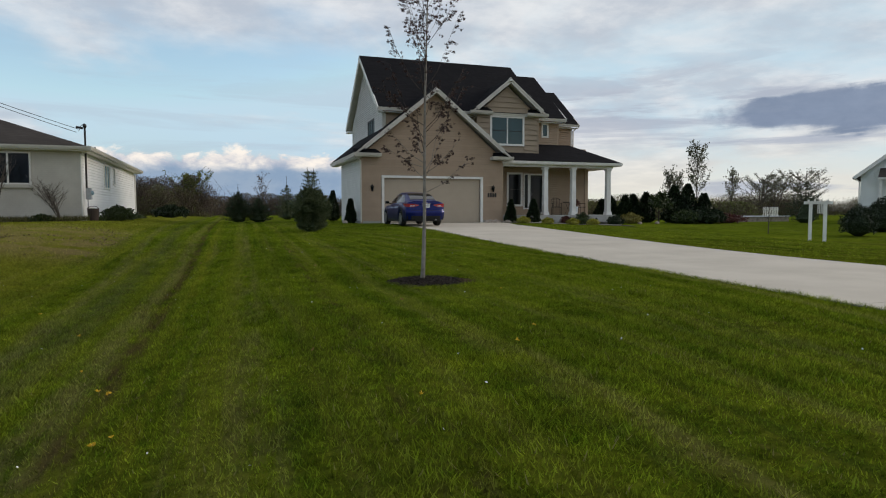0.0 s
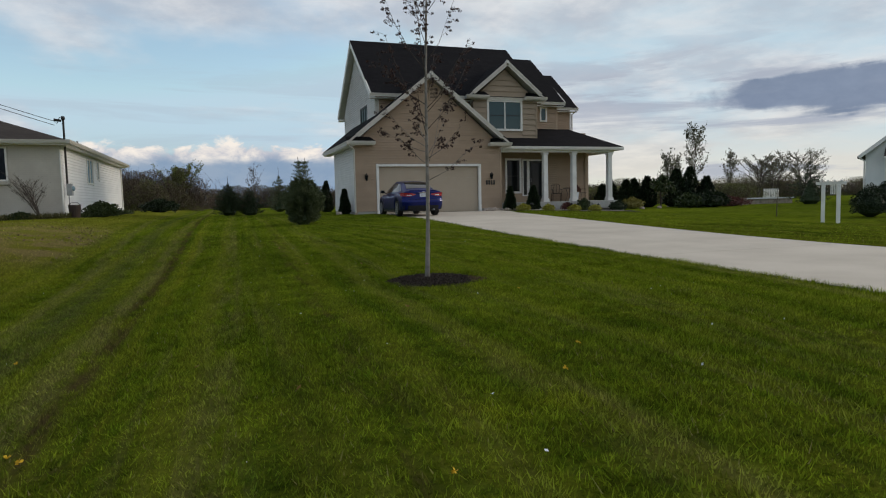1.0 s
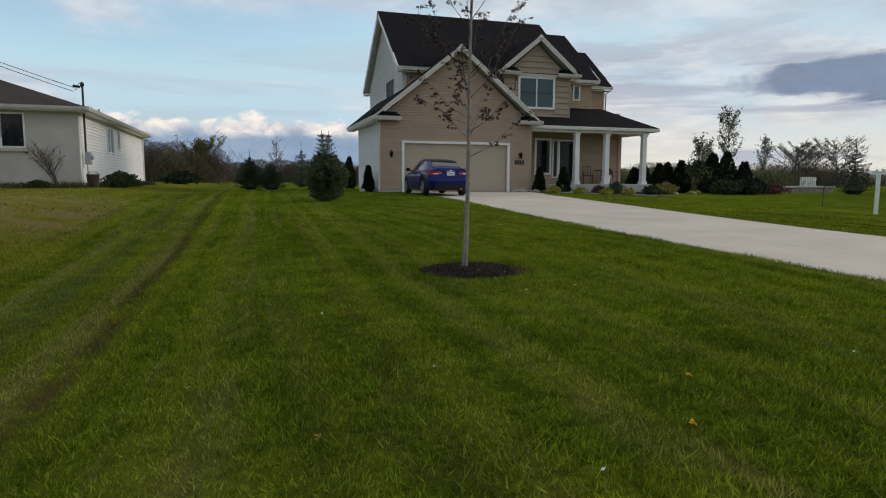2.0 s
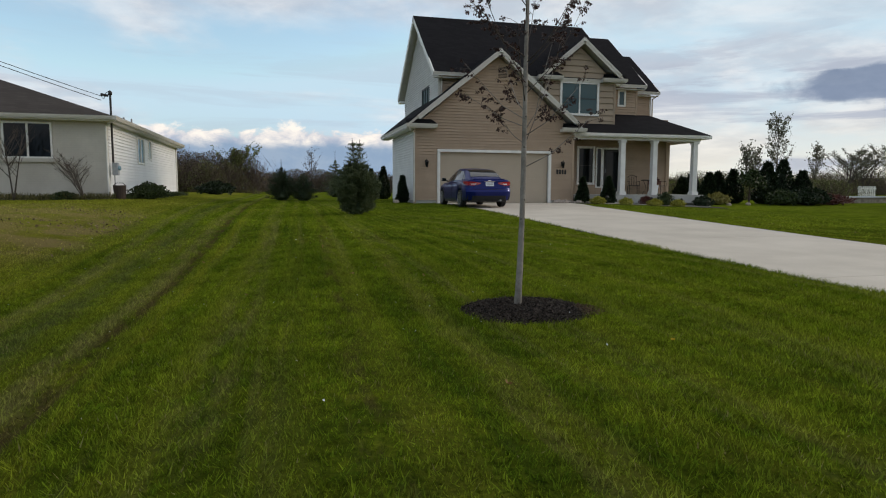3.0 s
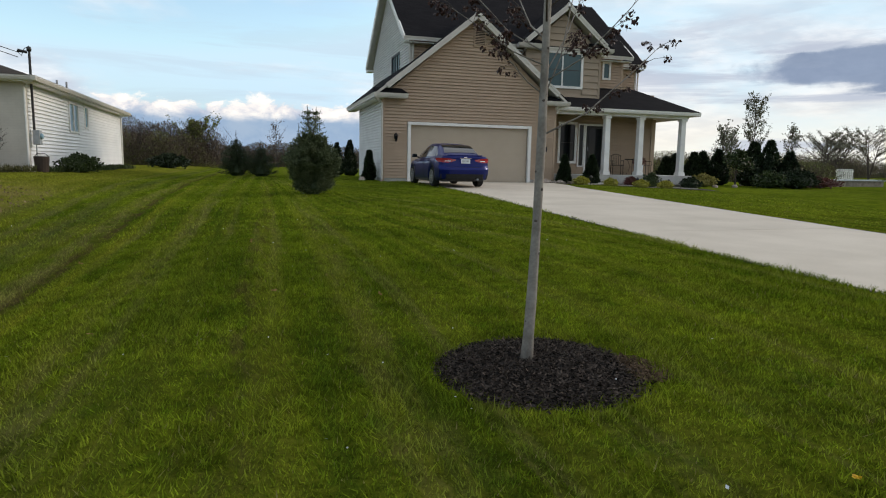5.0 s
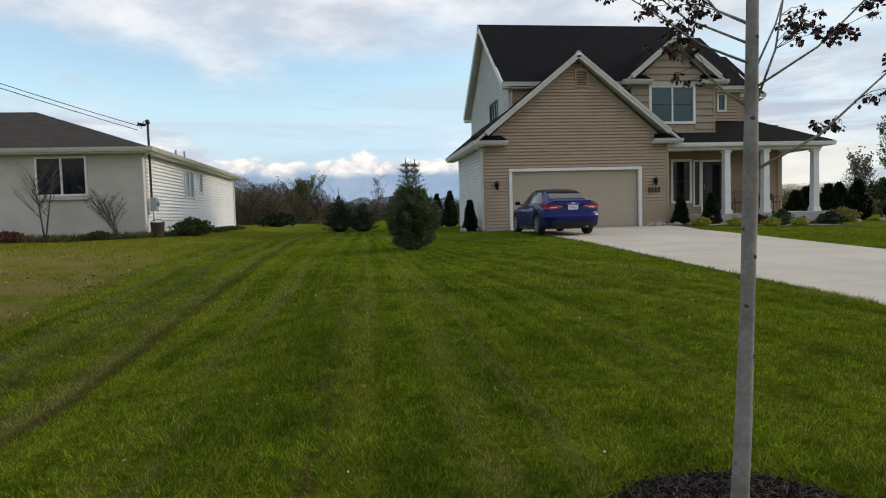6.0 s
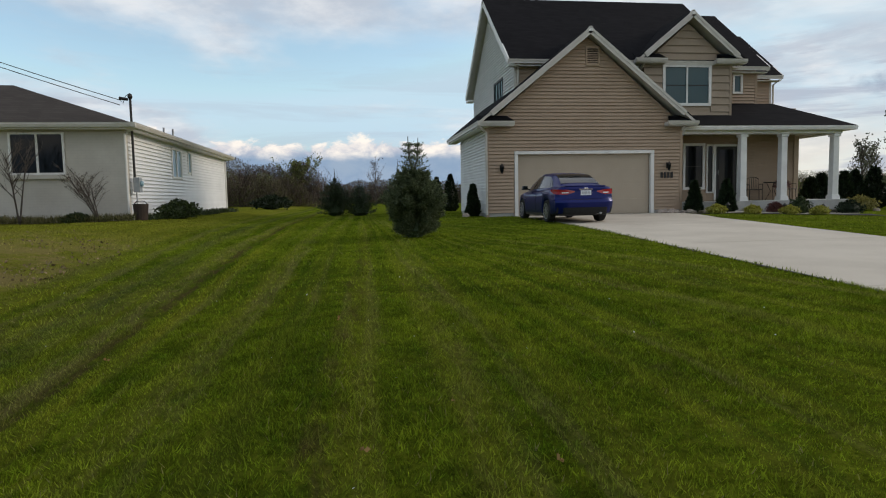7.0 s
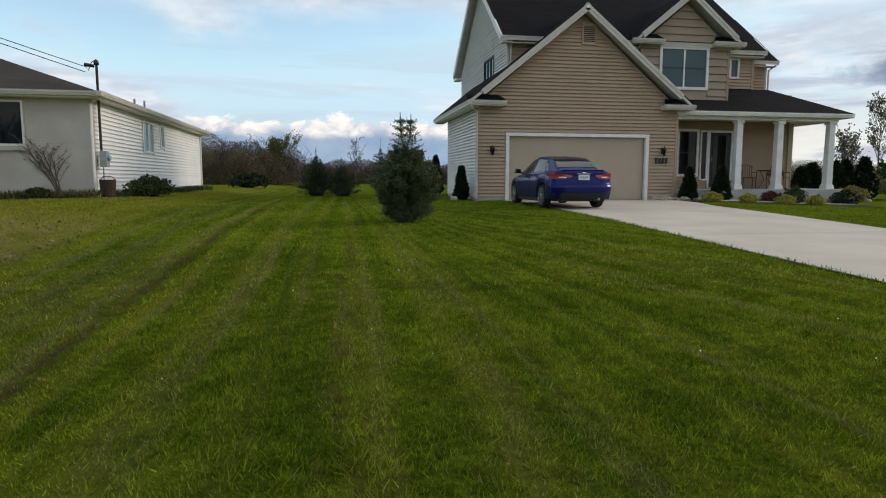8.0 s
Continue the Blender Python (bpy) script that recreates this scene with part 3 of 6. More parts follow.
def gutter(mesh, a, b, w=0.12, h=0.13):
    """A K-shaped gutter run from a to b (its outer top edge)."""
    a, b = Vector(a), Vector(b)
    d = (b - a).normalized()
    side = Vector((d.y, -d.x, 0))
    prof = ((0, 0), (-0.015, 0), (-0.015, -0.02), (0, -0.04), (-0.03, -h), (-w, -h), (-w, 0.01))
    i, n = len(mesh.v), len(prof)
    for p in (a, b):
        for o, u in prof:
            mesh.v.append(tuple(p + side * o + Vector((0, 0, u))))
    for j in range(n - 1):
        mesh.f.append((i + j, i + n + j, i + n + j + 1, i + j + 1))
    mesh.f += [tuple(i + j for j in range(n)), tuple(i + n + j for j in reversed(range(n)))]
    return mesh


def rake(parent, a, b, mat="almond", w=0.05, h=0.19):
    """A two-step rake board along a gable edge, top at a-b."""
    m = Mesh().bar(a, Vector(b) + (Vector(b) - Vector(a)).normalized() * 0.04, w, h)
    a2, b2 = Vector(a) + Vector((0, -0.028, 0)), Vector(b) + Vector((0, -0.028, 0))
    ext = (b2 - a2).normalized() * 0.02
    b2 = b2 + ext
    m.bar(a2, b2, 0.03, h * 0.45)
    part("rake_board", m, M[mat], parent)


SLOPE = 0.78
GX, GHALF, GPK, GEV = 9.605, 3.93, 6.70, 3.55


def build_house():
    house = thing("house", "two-storey tan vinyl-sided house with charcoal roofs and a porch", "house", (0, 0, 0))
    # main body walls (plain cores behind the boards)
    core = part("wall", Mesh().box(7.38, 13.1, 29.88, 37.6, 0.2, 5.8), M["tan"], house)
    part("wall", Mesh().box(13.1, 15.6, 29.88, 37.6, 4.0, 5.8), M["tan"], house)
    part("wall", Mesh().box(15.6, 17.3, 30.68, 37.6, 0.2, 5.8), M["tan"], house)
    east = part("wall", Mesh().box(17.3, 19.08, 32.33, 37.6, 0.2, 5.8), M["tan"], house)
    lower = part("wall", Mesh().box(13.18, 19.08, 30.7, 32.3, 0.2, 4.3), M["tan"], house)
    # garage walls, the front one with the door opening
    gw = Mesh()
    gw.box(6.08, 7.12, 28.73, 28.93, 0.2, 3.5).box(11.99, 13.12, 28.73, 28.93, 0.2, 3.5).box(7.12, 11.99, 28.73, 28.93, 2.46, 3.5)
    gw.slab([(6.08, 28.93, 3.5), (6.08, 28.73, 3.5), (13.12, 28.73, 3.5), (13.12, 28.93, 3.5)], 0.002)
    k = (GPK - 0.2 - 3.5) / (GX - 6.08)
    gw.v += [(6.08, 28.73, 3.5), (13.12, 28.73, 3.5), (GX, 28.73, GPK - 0.25), (6.08, 28.93, 3.5), (13.12, 28.93, 3.5), (GX, 28.93, GPK - 0.25)]
    i = len(gw.v) - 6
    gw.f += [(i, i + 1, i + 2), (i + 5, i + 4, i + 3), (i, i + 2, i + 5, i + 3), (i + 2, i + 1, i + 4, i + 5)]
    gfront = part("wall", gw, M["tan"], house)
    gside = part("wall", Mesh().box(6.08, 6.25, 28.93, 34.0, 0.2, 3.5), M["pale"], house)
    gright = part("wall", Mesh().box(12.95, 13.12, 28.93, 30.7, 0.2, 3.5), M["tan"], house)
    for sides in ((6.1, 7.0, 28.715, 28.73), (12.1, 13.1, 28.715, 28.73), (6.066, 6.08, 28.73, 34)):
        part("foundation", Mesh().box(*sides, 0.15, 0.45), M["old_concrete"], house)

    # boards
    front = wall_frame("x", 28.73, -1)
    rise = (GPK - 0.22 - 3.45) / (GX - 6.08)

    def gl(z):
        return 6.08 if z <= 3.45 else 6.08 + (z - 3.45) / rise

    def gr(z):
        return 13.12 if z <= 3.45 else 13.12 - (z - 3.45) / rise

    siding(gfront, front, gl, gr, 0.46, GPK - 0.3, 0.118, M["tan"], holes=((7.01, 12.1, 0, 2.57), (9.57, 10.07, 5.46, 6.12)))
    siding(gside, wall_frame("y", 6.08, -1), lambda z: 28.73, lambda z: 34.0, 0.46, 3.5, 0.107, M["pale"])
    siding(gright, wall_frame("y", 13.12, 1), lambda z: 28.73, lambda z: 30.7, 0.46, 3.5, 0.135, M["tan"])
    cut = Mesh()
    cut.v = [(7.38, 29.88, 5.8), (7.38, 37.6, 5.8), (7.38, 33.74, 8.82), (7.55, 29.88, 5.8), (7.55, 37.6, 5.8), (7.55, 33.74, 8.82)]
    cut.f = [(0, 2, 1), (3, 4, 5), (0, 3, 5, 2), (1, 2, 5, 4), (0, 1, 4, 3)]
    left = part("wall", cut, M["pale"], house)
    siding(left, wall_frame("y", 7.38, -1), lambda z: 29.88 if z < 5.8 else 29.88 + (z - 5.8) / SLOPE, lambda z: 37.6 if z < 5.8 else 37.6 - (z - 5.8) / SLOPE, 3.6, 8.8, 0.107, M["pale"], holes=((31.6, 33.1, 4.35, 5.6),))
    window(left, wall_frame("y", 7.38, -1), 31.6, 33.1, 4.35, 5.6, "glass", 3, False, 0.06, "black")
    siding(core, wall_frame("x", 29.88, -1), lambda z: 7.38, lambda z: 12.1, 4.6, 5.8, 0.118, M["tan"])
    siding(lower, wall_frame("x", 30.7, -1), lambda z: 13.18, lambda z: 19.08, 0.72, 3.24, 0.118, M["tan"], holes=((14.28, 15.2, 1.15, 2.95), (15.26, 16.6, 0.7, 2.95)))
    siding(core, wall_frame("x", 30.68, -1), lambda z: 15.5, lambda z: 17.3, 4.25, 5.8, 0.118, M["tan"], holes=((16.30, 16.72, 4.85, 5.62),))
    siding(east, wall_frame("x", 32.33, -1), lambda z: 17.3, lambda z: 19.08, 4.0, 5.8, 0.118, M["tan"])
    window(core, wall_frame("x", 30.68, -1), 16.30, 16.72, 4.85, 5.62, "glass", 1, False, 0.08)

    # front gable over the porch, broad khaki boards
    bay = Mesh().box(12.1, 15.5, 29.55, 29.9, 3.7, 5.75)
    bay.v += [(12.1, 29.55, 5.75), (15.5, 29.55, 5.75), (13.8, 29.55, 7.2), (12.1, 29.9, 5.75), (15.5, 29.9, 5.75), (13.8, 29.9, 7.2)]
    i = len(bay.v) - 6
    bay.f += [(i, i + 1, i + 2), (i + 5, i + 4, i + 3), (i, i + 2, i + 5, i + 3), (i + 2, i + 1, i + 4, i + 5)]
    bay = part("gable_wall", bay, M["khaki"], house)
    siding(bay, wall_frame("x", 29.55, -1), lambda z: 12.1 if z < 5.75 else 12.1 + (z - 5.75) / 0.853, lambda z: 15.5 if z < 5.75 else 15.5 - (z - 5.75) / 0.853, 3.75, 7.2, 0.265, M["khaki"], holes=((12.82, 14.72, 4.22, 5.72),))
    siding(bay, wall_frame("y", 15.5, 1), lambda z: 29.55, lambda z: 30.6, 3.75, 5.75, 0.265, M["khaki"])
    window(bay, wall_frame("x", 29.55, -1), 12.82, 14.72, 4.22, 5.72, "glass", 2, True, 0.10)
    part("trim_board", Mesh().box(12.08, 15.52, 29.5, 29.53, 3.68, 3.78), M["tan"], bay)

    # roofs
    def roof(pts, name="roof", drop=0.16):
        if name != "return_roof":
            part("soffit", Mesh().slab([(a, b, c - 0.052) for a, b, c in pts], drop - 0.05), M["almond"], house)
        return part(name, Mesh().slab(pts, min(drop, 0.05)), M["roof"], house)

    def gable_roof(x0, x1, ye, yr, zr, yb):
        r = roof([(x0, ye, 5.85), (x1, ye, 5.85), (x1, yr, zr), (x0, yr, zr)])
        roof([(x0, yr, zr), (x1, yr, zr), (x1, yb, 5.85), (x0, yb, 5.85)])
        g = Mesh()
        gutter(g, (x0, ye - 0.02, 5.84), (x1, ye - 0.02, 5.84))
        part("gutter", g, M["almond"], house)
        s = Mesh().box(x0 + 0.03, x1 - 0.03, ye + 0.1, ye + 0.42, 5.62, 5.66)
        part("soffit", s, M["trim"], house)
        return r

    gable_roof(7.03, 15.88, 29.46, 33.74, 9.20, 38.02)
    gable_roof(15.885, 17.62, 30.28, 34.15, 8.83, 38.02)
    gable_roof(17.625, 19.42, 31.95, 34.98, 8.18, 38.02)
    for x in (7.05, 15.86):
        for y in (29.44, 38.04):
            m = Mesh().bar((x, y, 5.84), (x, 33.74, 9.18), 0.05, 0.22)
            part("rake_board", m, M["trim"], house)
    for x, ye, yr, zr in ((17.6, 30.26, 34.15, 8.81), (19.4, 31.93, 34.98, 8.16)):
        part("rake_board", Mesh().bar((x, ye, 5.84), (x, yr, zr), 0.05, 0.2), M["trim"], house)
    part("soffit", Mesh().slab([(7.06, 37.5, 5.66), (7.36, 37.5, 5.66), (7.36, 38.0, 5.66), (7.06, 38.0, 5.66)], 0.1), M["trim"], house)
    # garage roof: gable to the front, the left eave running on along the side
    rz = GPK
    lx, rx = GX - GHALF, GX + GHALF
    z735 = GEV + (rz - GEV) * (7.36 - lx) / GHALF
    roof([(lx, 28.35, GEV), (7.36, 28.35, z735), (7.36, 35.3, z735), (lx, 35.3, GEV)])
    roof([(7.36, 28.35, z735), (GX, 28.35, rz), (GX, 30.8, rz), (7.36, 30.8, z735)])
    roof([(GX, 28.35, rz), (rx, 28.35, GEV), (rx, 30.7, GEV), (GX, 30.8, rz)])
    rake(house, (lx + 0.42, 28.33, GEV + 0.34 - 0.03), (GX, 28.33, rz - 0.02))
    rake(house, (rx - 0.42, 28.33, GEV + 0.34 - 0.03), (GX, 28.33, rz - 0.02))
    g = Mesh()
    gutter(g, (lx - 0.02, 35.3, GEV - 0.01), (lx - 0.02, 28.3, GEV - 0.01))
    part("gutter", g, M["almond"], house)
    part("soffit", Mesh().box(lx + 0.05, 6.07, 28.5, 35.2, GEV - 0.2, GEV - 0.165), M["trim"], house)
    # boxed eave returns with their little roofs
    for x0, x1, zt, y0, y1 in ((lx, 6.95, GEV, 28.3, 28.7), (12.45, rx + 0.05, GEV, 28.3, 28.7), (11.66, 12.85, 5.88, 29.18, 29.52), (14.75, 15.97, 5.88, 29.18, 29.52)):
        part("eave_return", Mesh().box(x0 + 0.02, x1 - 0.02, y0 + 0.06, y1, zt - 0.17, zt - 0.03), M["almond"], house, bevel=0.01)
        g = Mesh()
        gutter(g, (x0, y0, zt), (x1, y0, zt))
        part("gutter", g, M["almond"], house)
        out = x0 if (x0 < GX or 11 < x0 < 12) else x1
        inn = x1 if out == x0 else x0
        roof([(x0, y0 + 0.05, zt), (x1, y0 + 0.05, zt), (inn + (out - inn) * 0.15, y1, zt + 0.22), (out, y1, zt + 0.22)], "return_roof", 0.03)
    # front gable roof
    pk = 7.58
    ez = 5.9
    for s in (-1, 1):
        pts = [(13.8, 29.22, pk), (13.8, 31.8, pk), (13.8 + s * 2.05, 29.7, ez), (13.8 + s * 2.05, 29.22, ez)]
        roof(pts if s < 0 else pts[::-1])
        rake(house, (13.8 + s * 1.86, 29.2, ez + 0.14), (13.8, 29.2, pk - 0.02))
    for x, y, z in ((GX, 28.33, rz), (13.8, 29.2, pk)):
        part("rake_cap", Mesh().box(x - 0.06, x + 0.06, y - 0.052, y + 0.03, z - 0.17, z - 0.05, 0.01), M["trim"], house)
    # porch roof with a hipped end
    roof([(13.1, 28.62, 3.41), (20.02, 28.62, 3.41), (18.0, 30.66, 4.48), (13.1, 30.66, 4.48)], "porch_roof")
    roof([(20.02, 28.62, 3.41), (20.02, 34.5, 3.41), (18.0, 34.5, 4.48), (18.0, 30.66, 4.48)], "porch_roof")
    roof([(15.5, 30.66, 4.48), (18.0, 30.66, 4.48), (18.0, 32.34, 4.56), (15.5, 32.34, 4.56)], "porch_roof", 0.1)
    g = Mesh()
    gutter(g, (13.15, 28.6, 3.40), (20.04, 28.6, 3.40))
    gutter(g, (20.04, 28.6, 3.40), (20.04, 34.5, 3.40))
    part("gutter", g, M["trim"], house)
    part("porch_beam", Mesh().box(13.14, 19.62, 28.86, 29.08, 3.13, 3.30), M["trim"], house, bevel=0.008)
    part("porch_beam", Mesh().box(19.40, 19.62, 29.08, 34.0, 3.13, 3.30), M["trim"], house, bevel=0.008)
    part("porch_ceiling", Mesh().box(13.14, 19.9, 28.72, 34.3, 3.26, 3.295), M["trim"], house)
    part("porch_floor", Mesh().box(13.2, 19.85, 28.72, 30.68, 0.05, 0.69).box(19.1, 19.85, 30.69, 34.2, 0.05, 0.69), M["old_concrete"], house, bevel=0.02)
    for x in (15.65, 17.27, 19.38):
        c = part("column", Mesh().box(x - 0.125, x + 0.125, 28.84, 29.09, 0.84, 3.02, 0.012), M["trim"], house, bevel=0.012)
        part("column_base", Mesh().box(x - 0.17, x + 0.17, 28.795, 29.135, 0.69, 0.82, 0.01).box(x - 0.145, x + 0.145, 28.82, 29.11, 0.82, 0.86), M["trim"], c, bevel=0.008)
        part("column_cap", Mesh().box(x - 0.15, x + 0.15, 28.815, 29.115, 3.02, 3.12), M["trim"], c, bevel=0.008)
    part("column", Mesh().box(19.0, 19.2, 30.62, 30.82, 0.69, 3.2), M["tan"], house)
    # garage door of four sections in a white casing
    casing = Mesh().box(7.02, 7.14, 28.66, 28.8, 0.33, 2.45).box(11.97, 12.09, 28.66, 28.8, 0.33, 2.45).box(7.02, 12.09, 28.655, 28.8, 2.45, 2.56)
    part("door_casing", casing, M["trim"], house, bevel=0.008)
    gd = part("garage_door", Mesh().box(7.14, 11.97, 28.86, 28.9, 0.34, 2.46), M["door"], house)
    for r in range(4):
        z = 0.342 + r * 0.5285
        part("door_section", Mesh().box(7.145, 11.965, 28.825, 28.862, z, z + 0.5275), M["door"], gd, bevel=0.0015)
    # gable vent
    vent = part("gable_vent", Mesh().box(9.60, 10.04, 28.70, 28.72, 5.49, 6.09), M["iron"], house)
    part("vent_frame", Mesh().box(9.57, 9.62, 28.66, 28.72, 5.46, 6.12).box(10.02, 10.07, 28.66, 28.72, 5.46, 6.12).box(9.62, 10.02, 28.66, 28.72, 5.46, 5.52).box(9.62, 10.02, 28.66, 28.72, 6.06, 6.12), M["tan"], vent)
    for j in range(9):
        z = 5.525 + j * 0.06
        s = Mesh()
        s.slab([(9.62, 28.655, z + 0.01), (10.02, 28.655, z + 0.01), (10.02, 28.69, z + 0.04), (9.62, 28.69, z + 0.04)], 0.010)
        part("slat", s, M["tan"], vent)
    # front window, sidelight and door under the porch
    inner = wall_frame("x", 30.7, -1)
    window(lower, inner, 14.28, 15.2, 1.15, 2.95, "dark_glass", 1, True, 0.10)
    door = part("front_door", Mesh().box(15.660, 16.540, 30.655, 30.71, 0.74, 2.82), M["black"], house)
    part("door_pane", Mesh().box(15.780, 16.420, 30.64, 30.654, 0.98, 2.70), M["dark_glass"], door)
    part("door_handle", Mesh().tube([(15.730, 30.60, 1.72), (15.730, 30.60, 1.9)], [0.012, 0.012]), M["grey"], door)
    part("door_casing", Mesh().box(15.590, 15.660, 30.63, 30.72, 0.72, 2.9).box(16.540, 16.610, 30.63, 30.72, 0.72, 2.9).box(15.660, 16.540, 30.63, 30.72, 2.82, 2.9), M["trim"], house)
    window(lower, inner, 15.26, 15.585, 1.0, 2.9, "dark_glass", 1, False, 0.06)
    # downspouts and corner boards
    for path in (((5.72, 28.36, 3.44), (5.8, 28.45, 3.32), (6.03, 28.64, 3.2), (6.03, 28.64, 0.4)), ((7.4, 29.5, 5.66), (7.46, 29.75, 5.5), (7.46, 29.80, 4.7)), ((19.3, 32.0, 5.66), (19.18, 32.25, 5.5), (19.18, 32.25, 4.1)), ((12.0, 29.3, 5.72), (12.02, 29.75, 5.5), (12.02, 29.8, 4.6)), ((13.5, 28.4, 3.42), (13.2, 28.6, 3.3), (13.16, 28.66, 3.1))):
        part("downspout", Mesh().tube(path, [0.04] * len(path), 6), M["almond"], house)
    for x, y, a, b, mat in ((6.07, 28.72, 0.3, 3.42, "tan"), (13.12, 28.72, 0.3, 3.42, "tan"), (7.38, 29.87, 4.5, 5.7, "almond"), (15.5, 29.54, 3.8, 5.75, "khaki"), (17.3, 30.67, 4.3, 5.7, "tan"), (19.08, 32.32, 4.0, 5.7, "almond")):
        part("corner_board", Mesh().box(x - 0.045, x + 0.045, y - 0.035, y + 0.055, a, b), M[mat], house)
    # house number, four plain bars
    for j in range(4):
        part("number_plate_bar", Mesh().box(12.34 + j * 0.125, 12.42 + j * 0.125, 28.66, 28.68, 1.58, 1.78), M["black"], house)
    return house


build_house()


def build_neighbour():
    nb = thing("house", "single-storey white painted-brick house with white siding and hip roof", "house", (0, 0, 0))
    x1, x0, y0, y1, z0, z1 = -4.92, -16.5, 26.75, 40.7, 0.2, 3.15
    front = Mesh()
    holes = ((-7.95, -6.5), (-13.2, -11.4))
    xs, zs = sorted([x0, x1] + [v for h in holes for v in h]), (z0, 1.88, 3.06, z1)
    for a, b in zip(xs[:-1], xs[1:]):
        for c, d in zip(zs[:-1], zs[1:]):
            if c != 1.88 or (a, b) not in holes:
                front.box(a, b, y0, y0 + 0.25, c, d)
    front.weld()
    fw = part("wall", front, M["brick"], nb)
    to = wall_frame("x", y0, -1)
    for a, b in holes:
        window(fw, to, a, b, 1.88, 3.06, "dark_glass", 2, False, 0.055, "trim", True, 0.03)
    side = part("wall", Mesh().box(x1 - 0.22, x1, y0 + 0.25, y1, 0.55, z1), M["white"], nb)
    part("wall", Mesh().box(x0, x0 + 0.2, y0 + 0.25, y1, z0, z1).box(x0, x1, y1, y1 + 0.2, z0, z1), M["white"], nb)
    siding(side, wall_frame("y", x1, 1), lambda z: y0 + 0.22, lambda z: y1, 0.72, z1 - 0.05, 0.115, M["white"], holes=((31.3, 32.6, 1.9, 3.0), (33.5, 34.05, 2.15, 3.02)))
    sd = wall_frame("y", x1, 1)
    window(side, sd, 31.3, 32.6, 1.9, 3.0, "sky_glass", 2, False, 0.07)
    window(side, sd, 33.5, 34.05, 2.15, 3.02, "sky_glass", 1, False, 0.06)
    part("foundation", Mesh().box(x1 - 0.2, x1 - 0.02, y0 + 0.3, y1, 0.1, 0.72), M["old_concrete"], nb)
    part("quoin", Mesh().box(x1 - 0.1, x1 + 0.03, y0 - 0.02, y0 + 0.22, 0.35, z1), M["brick"], nb)
    # hip roof
    ev, o = 3.29, 0.35
    ax, bx, ay, by = x0 - o, x1 + o, y0 - o, y1 + o
    rz, run = 5.2, 4.6
    r0, r1 = (bx - run - 0.9, ay + run + 0.6, rz), (ax + run, ay + run + 0.6, rz)
    b0, b1 = (bx - run - 0.9, by - run, rz), (ax + run, by - run, rz)
    for plane in ([(ax, ay, ev), (bx, ay, ev), r0, r1], [(bx, ay, ev), (bx, by, ev), b0, r0], [(bx, by, ev), (ax, by, ev), b1, b0], [(ax, by, ev), (ax, ay, ev), r1, b1], [r1, r0, b0, b1]):
        part("roof", Mesh().slab(plane, 0.12), M["roof2"], nb)
    part("soffit", Mesh().box(ax + 0.05, bx - 0.05, ay + 0.05, y0 + 0.02, ev - 0.17, ev - 0.13).box(x1 - 0.02, bx - 0.05, y0 + 0.03, by - 0.05, ev - 0.17, ev - 0.13), M["trim"], nb)
    part("fascia", Mesh().box(ax, bx, ay, ay + 0.03, ev - 0.17, ev - 0.01).box(bx - 0.03, bx, ay + 0.031, by, ev - 0.17, ev - 0.01), M["trim"], nb)
    g = Mesh()
    gutter(g, (ax, ay - 0.12, ev), (bx + 0.12, ay - 0.12, ev))
    gutter(g, (bx + 0.12, ay - 0.12, ev), (bx + 0.12, by, ev))
    part("gutter", g, M["almond"], nb)
    part("downspout", Mesh().tube([(bx + 0.05, 40.6, 3.2), (x1 + 0.07, 40.55, 3.0), (x1 + 0.07, 40.55, 0.55)], [0.04] * 3, 6), M["trim"], nb)
    part("downspout", Mesh().tube([(bx + 0.05, ay + 0.05, 3.17), (x1 + 0.05, y0 - 0.05, 2.98), (x1 + 0.05, y0 - 0.05, 0.5)], [0.035] * 3, 6), M["trim"], nb)
    for x, y in ((-6.25, 35.4), (-6.05, 36.0)):
        part("vent_pipe", Mesh().tube([(x, y, 3.7), (x, y, 4.16)], [0.04, 0.04], 8), M["grey"], nb)
    # service mast, meter and cable down the corner
    mast = thing("service_mast", "black electric service mast at the corner of the white house", "mast", (-4.78, 27.05, 0))
    part("pipe", Mesh().tube([(0, 0, 1.75), (0, 0, 4.08)], [0.035, 0.035], 8), M["black"], mast)
    part("weatherhead", Mesh().spin([(0.03, 4.04), (0.06, 4.06), (0.068, 4.12), (0.05, 4.17), (0.02, 4.19)], (0, 0, 0), 12), M["black"], mast, smooth=True)
    part("meter_box", Mesh().box(-0.02, 0.16, -0.12, 0.12, 1.35, 1.78), M["grey"], mast, "grey meter box", bevel=0.01)
    part("meter_glass", Mesh().spin([(0.085, 0.155), (0.085, 0.2), (0.06, 0.23)], (0, 0, 1.6), 14, "x"), M["sky_glass"], mast)
    part("insulator", Mesh().tube([(-0.05, -0.02, 4.02), (-0.28, -0.05, 4.05)], [0.04, 0.05], 8), M["black"], mast)
    part("conduit", Mesh().tube([(0.03, 0, 1.35), (0.03, 0, 0.9), (0.0, -0.05, 0.5)], [0.018] * 3, 6), M["grey"], mast)
